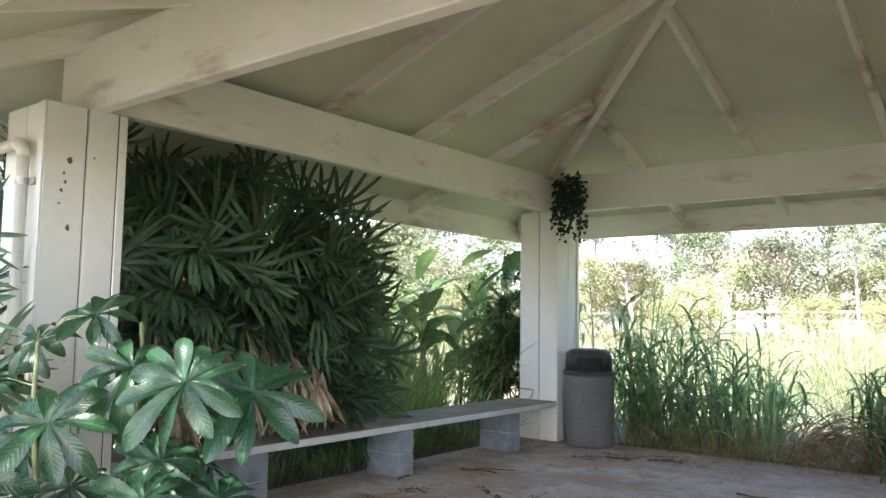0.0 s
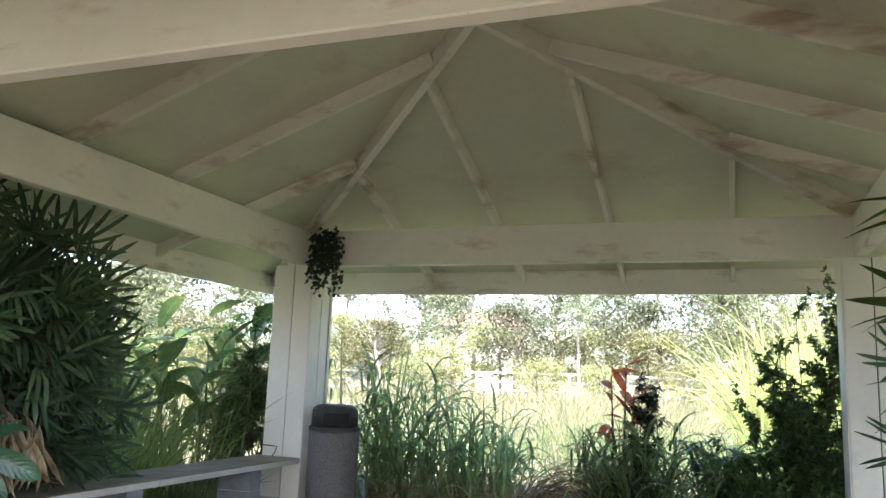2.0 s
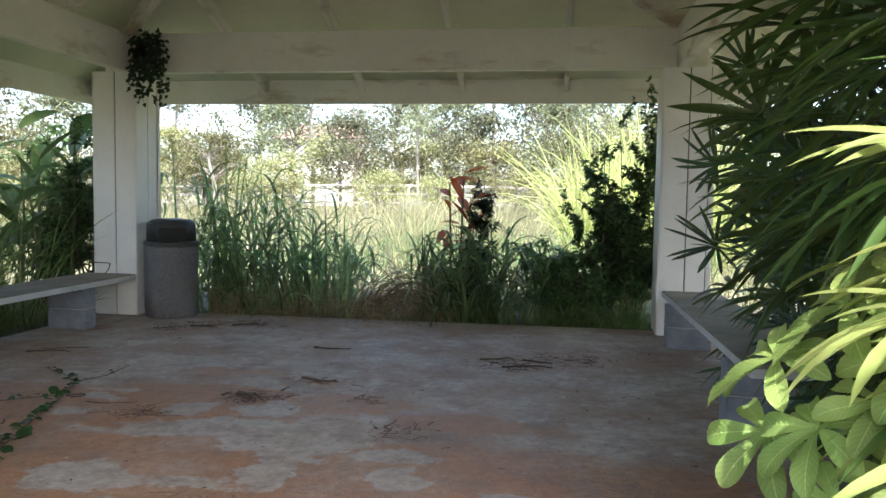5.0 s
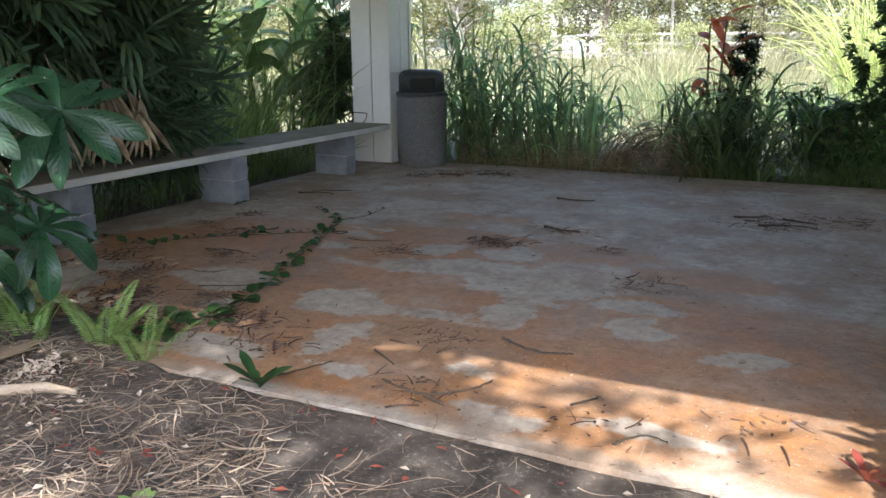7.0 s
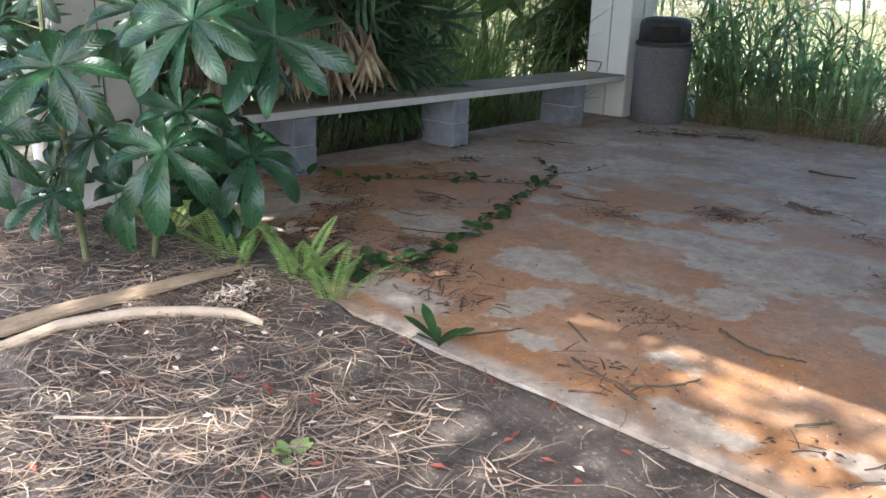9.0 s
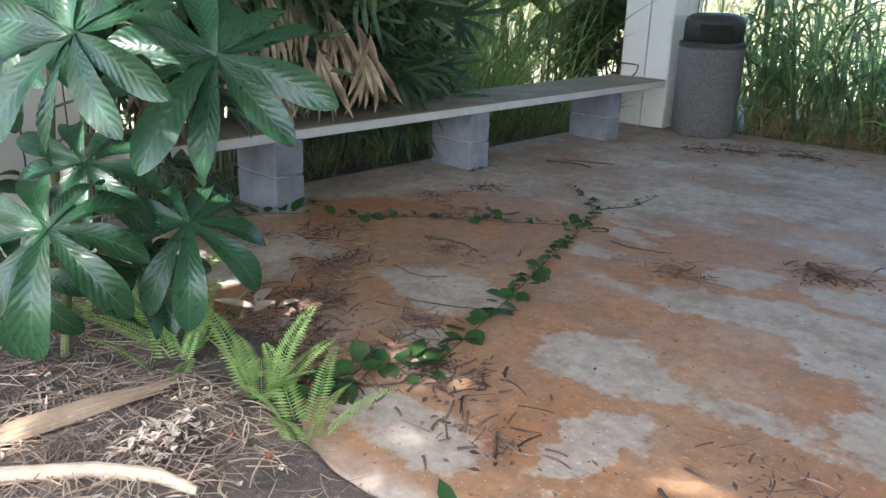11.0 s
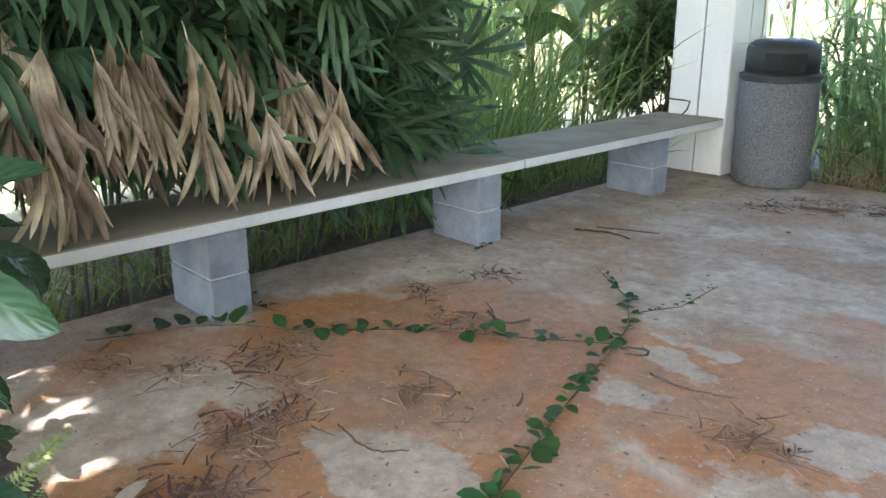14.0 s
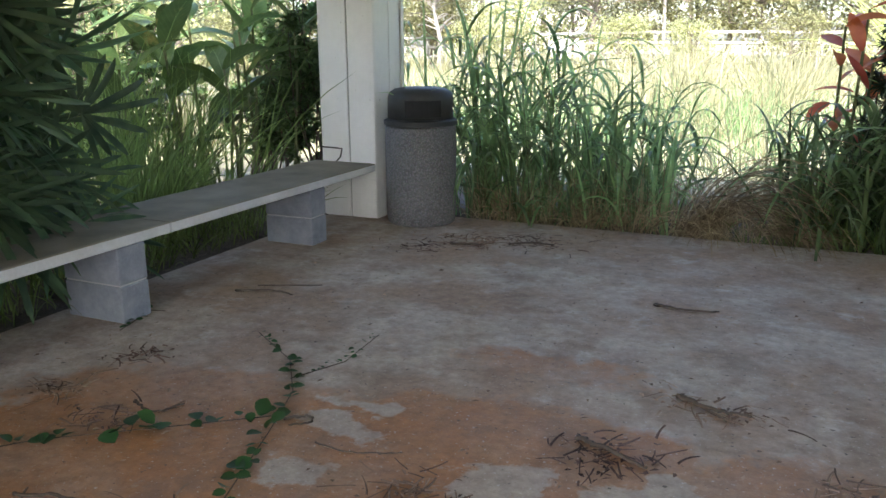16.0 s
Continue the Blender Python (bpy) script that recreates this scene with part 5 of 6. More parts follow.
# ---- fittings on the posts ----
def make_downpipe():
    pvc = simple("white_pvc", (0.66, 0.64, 0.58), (0.76, 0.74, 0.68), 4, 0.4, 0.05, 40)
    e = empty("downpipe", -3.90, 2.07, 0)
    y = 2.075
    arc = [(-3.985 + 0.085 * math.sin(t), y, 2.285 + 0.085 * math.cos(t)) for t in [i * math.pi / 16 for i in range(9)]]
    for name, pts, r in (("pipe", [(-5.3, y, 2.372), (-4.6, y, 2.371), (-3.985, y, 2.370)], 0.034), ("elbow", arc, 0.040), ("pipe", [(-3.90, y, 2.285), (-3.90, y, 1.2), (-3.90, y, -0.1)], 0.034)):
        bm = tube_bm(pts, r, 20)
        me = bpy.data.meshes.new(name)
        bm.to_mesh(me)
        bm.free()
        me.materials.append(pvc)
        me.polygons.foreach_set("use_smooth", [True] * len(me.polygons))
        child(name, me, e, Matrix.Identity(4))
    for z in (2.14, 0.9):
        bm = lathe_bm([(0.036, z - 0.02), (0.038, z - 0.02), (0.038, z + 0.02), (0.036, z + 0.02)], 20)
        bm.transform(Matrix.Translation((-3.90, y, 0)))
        add_box(bm, (-3.87, y + 0.026, z - 0.02), (-3.82, y + 0.046, z + 0.02))
        me = bpy.data.meshes.new("strap")
        bm.to_mesh(me)
        bm.free()
        me.materials.append(simple("galvanised_strap", (0.45, 0.44, 0.42), (0.55, 0.54, 0.52), 9, 0.5, 0.1, 50, metal=0.6))
        child("strap", me, e, Matrix.Identity(4))
    tagged(e, "white plastic downpipe with an elbow strapped to the post", "pipe")


make_downpipe()
rod = simple("rusty_rod", (0.035, 0.028, 0.024), (0.08, 0.055, 0.04), 12, 0.7, 0.3, 80, metal=0.5)
hook_ob = mesh_ob("wire_hook", tube_bm([(-4.275, 8.02, 0.46), (-4.29, 7.99, 0.60), (-4.295, 7.975, 0.68), (-4.29, 7.98, 0.70)], 0.006, 6), rod)
tagged(hook_ob, "thin dark bent wire standing at the bench end", "wire")
hook_ob2 = mesh_ob("wire_hook", tube_bm([(-4.285, 7.985, 0.575), (-4.12, 7.975, 0.572), (-4.07, 7.972, 0.568), (-4.09, 7.975, 0.50), (-4.13, 7.98, 0.462)], 0.006, 6), rod)
tagged(hook_ob2, "dark bent rod resting on the bench against the post", "wire")


# ---- ground litter in front of the slab ----
def make_needles():
    r = random.Random(81)
    for name, label, mat, n, wid in (("dry_needles", "tan pine needles and thin stems strewn over the soil", NEEDLE, 15000, (0.0025, 0.006)), ("dark_litter", "dark rotting stems among the needles", LITTER, 4500, (0.003, 0.007))):
        a = Acc()
        made = 0
        while made < n:
            x, y = r.uniform(-4.2, 1.6), r.uniform(-0.9, 2.34)
            dens = 0.50 + 0.9 * noise.noise((x * 1.3, y * 1.3, 4.0)) + 0.25 * (1 if x < -0.8 else -0.1) - (0.4 if y > 2.0 and x > -1.8 else 0)
            if r.random() > dens:
                continue
            made += 1
            az = r.gauss(0.2, 1.1)
            z = ground_height(x, y) + r.uniform(0.003, 0.022)
            a.ribbon((x, y, z), (math.cos(az), math.sin(az), r.uniform(-0.06, 0.12)), r.uniform(0.05, 0.20), r.uniform(*wid), 4, r.uniform(0, 0.15), 0.0, lambda t: 1.0 - 0.4 * t, side=(-math.sin(az), math.cos(az), r.uniform(-0.6, 0.6)), curl=r.uniform(-1.1, 1.1))
        ob = new(name, a.mesh(name, mat, False))
        tagged(ob, label, "litter", kind="stuff")
    a = Acc()
    for i in range(260):
        x, y = r.uniform(-3.6, 1.4), r.uniform(-0.5, 2.3)
        a.leaf((x, y, ground_height(x, y) + 0.012), (r.uniform(-1, 1), r.uniform(-1, 1), 0.1), (r.uniform(-0.4, 0.4), r.uniform(-0.4, 0.4), 1), r.uniform(0.02, 0.06), r.uniform(0.012, 0.03))
    tagged(new("red_leaf_litter", a.mesh("red_leaf_litter", REDBIT, False)), "small reddish dead leaves on the soil", "litter", kind="stuff")
    a = Acc()
    for i in range(190):
        x, y = (r.gauss(-2.1, 0.35), r.gauss(1.95, 0.35)) if i < 120 else (r.uniform(-4, 0.5), r.uniform(-0.3, 2.3))
        if y > 2.33:
            continue
        a.leaf((x, y, ground_height(x, y) + 0.012), (r.uniform(-1, 1), r.uniform(-1, 1), 0.1), (r.uniform(-0.5, 0.5), r.uniform(-0.5, 0.5), 1), r.uniform(0.015, 0.05), r.uniform(0.008, 0.025))
    for i in range(150):
        x, y = r.gauss(-2.02, 0.055), r.gauss(2.06, 0.06)
        a.leaf((x, y, ground_height(x, y) + 0.01 + 0.02 * r.random()), (r.uniform(-1, 1), r.uniform(-1, 1), r.uniform(0, 0.5)), (r.uniform(-0.8, 0.8), r.uniform(-0.8, 0.8), 1), r.uniform(0.02, 0.05), r.uniform(0.006, 0.018))
    tagged(new("pale_litter", a.mesh("pale_litter", PALE, False)), "bleached bark and leaf scraps on the soil", "litter", kind="stuff")


make_needles()


def make_slab_litter():
    """Drifts of twiglets, needles and crumbs lying on the slab."""
    r = random.Random(91)
    piles = [(-1.45, 2.75, 0.20, 70), (-1.75, 2.95, 0.22, 110), (-2.15, 3.20, 0.12, 60), (-0.55, 2.60, 0.22, 35), (-2.6, 2.95, 0.28, 150), (-2.9, 3.3, 0.2, 60), (-2.55, 2.65, 0.25, 150), (-3.05, 4.45, 0.20, 60),
             (-3.4, 5.0, 0.16, 50), (-1.72, 4.45, 0.16, 90), (-1.22, 4.93, 0.22, 90), (-0.85, 5.42, 0.16, 50), (-2.75, 7.6, 0.30, 160), (-2.35, 7.75, 0.28, 120), (-3.05, 7.35, 0.25, 60), (0.4, 6.3, 0.4, 130), (0.9, 6.6, 0.35, 90),
             (-0.75, 3.15, 0.18, 50), (0.1, 2.62, 0.25, 20), (-1.1, 5.5, 0.15, 30), (-0.45, 5.0, 0.15, 40), (-3.3, 3.6, 0.25, 60), (-0.1, 4.4, 0.25, 50), (-2.5, 3.9, 0.3, 40), (0.6, 2.8, 0.25, 16),
             (-3.02, 3.58, 0.13, 60), (-2.86, 3.44, 0.13, 70), (-2.79, 3.28, 0.15, 80), (-3.42, 4.58, 0.14, 60), (-3.44, 3.35, 0.14, 50), (-3.70, 3.15, 0.16, 50), (-3.35, 3.77, 0.12, 40), (-2.72, 3.88, 0.10, 40),
             (-2.20, 2.58, 0.26, 170), (-2.36, 2.78, 0.24, 150), (-2.02, 2.66, 0.20, 110), (-2.05, 3.00, 0.18, 70), (-2.62, 3.10, 0.16, 70)]
    for (x, y, s, n) in piles:
        a = Acc()
        for i in range(int(n * 1.1)):
            px, py = r.gauss(x, s * 0.46), r.gauss(y, s * 0.36)
            if py < 2.37 or px < -4.2:
                continue
            az = r.uniform(0, 2 * math.pi)
            if r.random() < 0.50:
                a.leaf((px, py, 0.006), (math.cos(az), math.sin(az), r.uniform(-0.02, 0.15)), (r.uniform(-0.5, 0.5), r.uniform(-0.5, 0.5), 1), r.uniform(0.014, 0.042), r.uniform(0.008, 0.018))
            else:
                a.ribbon((px, py, 0.006), (math.cos(az), math.sin(az), 0.05), r.uniform(0.035, 0.13), r.uniform(0.005, 0.012), 5, 0.08, 0.3, lambda t: 1 - 0.4 * t, side=(-math.sin(az), math.cos(az), 0.4), curl=r.uniform(-0.7, 0.7))
        if a.v:
            tagged(new("leaf_litter", a.mesh("leaf_litter", LITTER, False)), "small drift of dark twigs and crumbs on the slab", "litter", kind="stuff")
    a = Acc()
    for i in range(420):
        px, py = r.uniform(-4.0, 1.9), r.uniform(2.45, 8.2)
        az = r.uniform(0, 2 * math.pi)
        a.leaf((px, py, 0.005), (math.cos(az), math.sin(az), r.uniform(0, 0.3)), (r.uniform(-0.5, 0.5), r.uniform(-0.5, 0.5), 1), r.uniform(0.012, 0.045), r.uniform(0.008, 0.02))
    tagged(new("scattered_litter", a.mesh("scattered_litter", LITTER, False)), "dark dead leaf crumbs scattered over the slab", "litter", kind="stuff")


make_slab_litter()


def make_twig(pts, r0, label="dark crooked twig lying on the slab", mat=None, name="twig", z=None):
    rr = random.Random(int(abs(pts[0][0] * 1000)))
    for _ in range(2 if len(pts) > 2 else 0):
        cut = [pts[0]]
        for a, b in zip(pts[:-1], pts[1:]):
            cut += [(a[0] * 0.75 + b[0] * 0.25, a[1] * 0.75 + b[1] * 0.25), (a[0] * 0.25 + b[0] * 0.75, a[1] * 0.25 + b[1] * 0.75)]
        pts = cut + [pts[-1]]
    path = []
    for a, b in zip(pts[:-1], pts[1:]):
        for t in (0, 0.5):
            path.append(((a[0] + (b[0] - a[0]) * t) + rr.uniform(-1, 1) * r0, (a[1] + (b[1] - a[1]) * t) + rr.uniform(-1, 1) * r0, (r0 + 0.001) if z is None else z))
    path.append((pts[-1][0], pts[-1][1], (r0 + 0.001) if z is None else z))
    n = len(path)
    ob = mesh_ob(name, tube_bm(path, [r0 * (1 - 0.55 * i / n) * rr.uniform(0.85, 1.15) for i in range(n)], 6), mat or TWIG, smooth=True)
    tagged(ob, label, "twig", group="twigs on the slab")
    return ob


for pts, r0 in (([(-1.33, 6.65), (-1.16, 6.60), (-1.0, 6.66)], 0.009), ([(-1.06, 5.52), (-0.92, 5.44), (-0.78, 5.43)], 0.011), ([(-0.96, 5.46), (-0.86, 5.36)], 0.006), ([(-1.34, 5.02), (-1.18, 4.95), (-1.08, 4.90)], 0.010),
                ([(-2.41, 4.72), (-2.33, 4.80), (-2.29, 4.74), (-2.36, 4.69)], 0.006), ([(-2.2, 4.62), (-2.05, 4.60), (-1.88, 4.68)], 0.004), ([(-3.6, 5.95), (-3.42, 6.05), (-3.25, 6.02)], 0.008), ([(-3.55, 6.1), (-3.2, 6.25)], 0.004),
                ([(-0.75, 2.62), (-0.55, 2.55), (-0.40, 2.68), (-0.36, 2.80)], 0.006), ([(-0.55, 2.56), (-0.44, 2.52)], 0.004), ([(-0.95, 2.88), (-0.80, 2.78)], 0.006), ([(-0.02, 2.72), (0.06, 2.82)], 0.005),
                ([(0.20, 2.50), (0.28, 2.62), (0.36, 2.58)], 0.005), ([(-2.7, 3.55), (-2.5, 3.52), (-2.42, 3.62)], 0.004), ([(-2.35, 3.30), (-2.1, 3.42), (-1.95, 3.55)], 0.004), ([(-0.5, 3.25), (-0.3, 3.15), (-0.15, 3.2)], 0.007),
                ([(-2.9, 3.95), (-2.72, 4.02), (-2.55, 3.98)], 0.007), ([(0.35, 6.2), (0.6, 6.3), (0.75, 6.25)], 0.009), ([(0.5, 6.5), (0.75, 6.42)], 0.008), ([(0.15, 6.45), (0.4, 6.55)], 0.008),
                ([(-3.05, 4.62), (-2.9, 4.55), (-2.85, 4.68)], 0.006), ([(-1.9, 3.0), (-1.82, 2.82), (-1.9, 2.7)], 0.004), ([(-2.5, 7.6), (-2.35, 7.72), (-2.2, 7.7)], 0.010), ([(-2.9, 7.45), (-2.7, 7.52)], 0.009), ([(-1.2, 2.45), (-1.12, 2.55), (-1.05, 2.7)], 0.005)):
    make_twig(pts, r0)


def make_log(pts, radii, mat, label, name, ragged=0.0, flat=1.0):
    rr = random.Random(5)
    path = []
    for i, (x, y) in enumerate(pts):
        path.append((x, y, ground_height(x, y) + radii[i] * flat * 0.8 + 0.006))
    bm = tube_bm(path, list(radii), 12)
    if ragged:
        for v in bm.verts:
            v.co += Vector((noise.noise(v.co * 22), noise.noise(v.co * 22 + Vector((9, 0, 0))), noise.noise(v.co * 25) * 0.6)) * ragged
    tagged(mesh_ob(name, bm, mat, smooth=not ragged), label, "log")


def make_split_log():
    """Flat split log: long splinters side by side with a torn end."""
    r = random.Random(15)
    e = empty("split_log", -2.38, 1.5, -0.04)
    spine = [(-2.44, 0.75), (-2.42, 1.15), (-2.39, 1.55), (-2.34, 1.90), (-2.27, 2.27)]
    for k in range(9):
        off = -0.05 + 0.1 * k / 8
        stop = r.uniform(0.78, 1.0)
        pts, rad = [], []
        for i in range(13):
            t = stop * i / 12
            q = min(3, int(t * 4))
            f = t * 4 - q
            x = spine[q][0] * (1 - f) + spine[q + 1][0] * f + off * (1 - 0.35 * t) + r.uniform(-0.003, 0.003)
            y = spine[q][1] * (1 - f) + spine[q + 1][1] * f
            lift = 0.030 * math.sqrt(max(0.0, 1 - (off / 0.06) ** 2))
            pts.append((x, y, ground_height(x, y) + 0.008 + lift + r.uniform(-0.002, 0.002)))
            rad.append(r.uniform(0.010, 0.014) * (1 if i < 10 else (12.6 - i) / 3))
        me = bpy.data.meshes.new("splinter")
        bm = tube_bm(pts, rad, 6)
        bm.to_mesh(me)
        bm.free()
        me.materials.append(LOG)
        child("splinter", me, e, Matrix.Identity(4))
    tagged(e, "split weathered log with a torn end on the soil", "log")


make_split_log()
make_log([(-2.34, 0.80), (-2.31, 1.18), (-2.27, 1.45), (-2.17, 1.69), (-2.03, 1.88), (-1.90, 1.98), (-1.80, 2.04)], [0.026, 0.026, 0.025, 0.024, 0.022, 0.021, 0.012], STALK, "smooth pale dry palm stalk lying on the soil", "palm_stalk", 0.006)
for k, pts in enumerate(([(-3.2, 1.75), (-2.8, 2.0), (-2.35, 2.12)], [(-3.4, 1.4), (-2.9, 1.62)], [(-1.7, 1.2), (-1.45, 1.45)], [(-2.0, 0.9), (-1.6, 1.05)], [(-0.9, 1.9), (-0.7, 2.25)], [(-1.2, 1.0), (-0.85, 1.15)])):
    make_twig(pts, 0.006, "pale dry stick lying on the soil", STALK if k < 3 else TWIG, "stick", z=-0.04)


def make_pale_scrap(x, y, z, s, seed, label="bleached curled dead leaf on the slab"):
    r = random.Random(seed)
    a = Acc()
    for i in range(4):
        az = r.uniform(0, 6.3)
        a.ribbon((r.uniform(-0.3, 0.3) * s, r.uniform(-0.2, 0.2) * s, r.uniform(0.004, 0.02)), (math.cos(az), math.sin(az), r.uniform(0, 0.3)), s * r.uniform(0.5, 1.0), s * r.uniform(0.15, 0.3), 6, r.uniform(0.2, 0.7), 0.3, oval, curl=r.uniform(-0.8, 0.8))
    ob = new("dead_leaf", a.mesh("dead_leaf", PALE))
    ob.location = (x, y, z)
    tagged(ob, label, "dead leaf", group="bleached dead leaves")


for i, (x, y, z, s) in enumerate(((-2.66, 2.84, 0.004, 0.24), (-2.50, 2.80, 0.004, 0.12), (-2.10, 2.05, -0.045, 0.12), (-1.95, 1.95, -0.045, 0.10), (-2.25, 2.28, -0.045, 0.12), (-2.47, 5.36, 0.004, 0.05), (-3.2, 1.95, -0.05, 0.2), (-2.75, 2.62, 0.004, 0.10))):
    make_pale_scrap(x, y, z, s, 300 + i, "bleached curled dead leaf on the slab" if z > 0 else "bleached curled dead leaf on the soil")


def make_rosette(x, y, z, n, ln, wd, mat, label, seed, rise=0.5):
    r = random.Random(seed)
    e = empty("seedling", x, y, z)
    for i in range(n):
        az = 2 * math.pi * i / n + r.uniform(-0.3, 0.3)
        a = Acc()
        a.ribbon((0, 0, 0), (math.cos(az), math.sin(az), rise * r.uniform(0.5, 1.6)), ln * r.uniform(0.8, 1.15), wd, 6, r.uniform(0.4, 1.0), 0.15, lobe)
        child("leaf", a.mesh("leaf", mat), e, Matrix.Translation((x, y, z + 0.01 * i / n)))
    tagged(e, label, "seedling", group="seedlings")


make_rosette(-1.15, 2.345, 0.012, 8, 0.15, 0.048, VINE, "dark green seedling at the slab's front edge", 1, 1.0)
make_rosette(-1.02, 1.60, -0.06, 8, 0.075, 0.035, FERN, "yellow-green weed on the soil", 2, 0.9)
make_rosette(0.95, 2.60, 0.0, 6, 0.11, 0.028, REDBIT, "small reddish seedling on the sunny edge", 3, 1.0)
make_rosette(-2.02, 2.20, -0.06, 7, 0.09, 0.04, VINE, "small green weed beside the ferns", 4, 0.8)
make_rosette(-1.98, 2.02, -0.06, 6, 0.08, 0.035, FERN, "small green weed near the stalk", 5, 0.9)
make_rosette(-2.35, 2.15, -0.06, 7, 0.09, 0.045, VINE, "low weed by the log", 6, 0.6)


# ---- meadow, fence, house and trees beyond ----
ms = random.Random(111)
make_grass("meadow_grass", "sunlit pale meadow grass", [(ms.uniform(-14, 9), 10.2 + 17 * ms.random() ** 1.4, ms.uniform(0.45, 0.95)) for i in range(420)], MEADOW, 112, per=16, spread=0.5, w=(0.012, 0.03), rows=4, lean=0.8)
make_grass("meadow_grass", "far pale meadow grass", [(ms.uniform(-26, 14), 22 + 16 * ms.random(), ms.uniform(0.6, 1.1)) for i in range(300)], MEADOW, 113, per=14, spread=0.9, w=(0.03, 0.06), rows=3, lean=0.8)
make_grass("cane_grass", "tall yellow-green cane grass in full sun", [(1.2 + 3.2 * ms.random(), 15.0 + 3.0 * ms.random(), ms.uniform(1.9, 2.7)) for i in range(34)], CANE_GRASS, 114, per=34, spread=0.35, w=(0.02, 0.05), rows=6, droop=(0.8, 2.2))
make_grass("meadow_tuft", "green tufts in the near meadow", [(-6.5 + 10.0 * ms.random(), 11.6 + 4.0 * ms.random(), ms.uniform(0.45, 0.9)) for i in range(70)], GRASS, 116, per=22, spread=0.3, w=(0.010, 0.024), rows=5, droop=(0.6, 2.2))
make_grass("meadow_tuft", "pale plumed tuft in the meadow", [(-3.2 + 2.6 * ms.random(), 17 + 3 * ms.random(), ms.uniform(1.0, 1.5)) for i in range(20)], MEADOW, 115, per=30, spread=0.4, w=(0.015, 0.035), rows=5, droop=(0.8, 2.0))


def tree_mesh(name, seed, height, crown, mat, bark, clumps=46, leaves=70, size=0.22, trunk_r=0.14, bare=0.35):
    """Trunk with limbs, and a ragged crown of small leaves gathered round the limb ends."""
    r = random.Random(seed)
    wood, green = Acc(), Acc()
    top = Vector((r.uniform(-0.4, 0.4), r.uniform(-0.4, 0.4), height * 0.86))
    pts = [Vector((0, 0, -0.3)), Vector((r.uniform(-0.15, 0.15), r.uniform(-0.15, 0.15), height * 0.3)), Vector((r.uniform(-0.3, 0.3), r.uniform(-0.3, 0.3), height * 0.6)), top]
    wood.tube(pts, [trunk_r, trunk_r * 0.8, trunk_r * 0.55, trunk_r * 0.2], 8)
    for i in range(clumps):
        t = bare + (1 - bare) * r.random()
        a = pts[1].lerp(pts[2], min(1, max(0, (t - 0.3) / 0.3))) if t < 0.6 else pts[2].lerp(top, (t - 0.6) / 0.4)
        az = r.uniform(0, 6.283)
        reach = crown * (0.35 + 0.65 * r.random()) * (1.15 - 0.75 * max(0, t - 0.55) / 0.45)
        b = a + Vector((math.cos(az) * reach, math.sin(az) * reach, reach * r.uniform(0.05, 0.7)))
        wood.tube([a, (a + b) / 2 + Vector((0, 0, 0.12 * reach)), b], [trunk_r * 0.3, trunk_r * 0.18, 0.012], 4)
        rad = crown * r.uniform(0.18, 0.36)
        for k in range(leaves):
            d = Vector((r.gauss(0, 1), r.gauss(0, 1), r.gauss(0, 0.7)))
            p = b + d * rad * 0.55
            s = size * r.uniform(0.6, 1.3)
            green.leaf(p, (r.uniform(-1, 1), r.uniform(-1, 1), r.uniform(-0.9, 0.4)), (r.uniform(-0.7, 0.7), r.uniform(-0.7, 0.7), 1), s, s * 0.5)
    return wood.mesh("trunk", bark), green.mesh("crown", mat, False)


def make_tree(meshes, x, y, s, rz, label, name="tree"):
    z = ground_height(x, y)
    e = empty(name, x, y, z)
    e.rotation_euler = (0, 0, rz)
    e.scale = (s, s, s)
    for n, me in zip(("trunk", "crown"), meshes):
        ob = new(n, me)
        ob.parent = e
    tagged(e, label, "tree", group="trees beyond the meadow")


t_green = tree_mesh("tree", 201, 6.0, 2.1, TREE_LEAF, BARK)
t_yellow = tree_mesh("tree", 202, 5.0, 1.9, TREE_LEAF_Y, PALE_BARK, 40, 70, 0.20)
t_thin = tree_mesh("tree", 203, 8.0, 1.3, TREE_LEAF, PALE_BARK, 26, 40, 0.20, 0.11, 0.5)
t_bush = tree_mesh("bush", 204, 2.6, 1.5, TREE_LEAF_Y, BARK, 40, 70, 0.15, 0.06, 0.05)
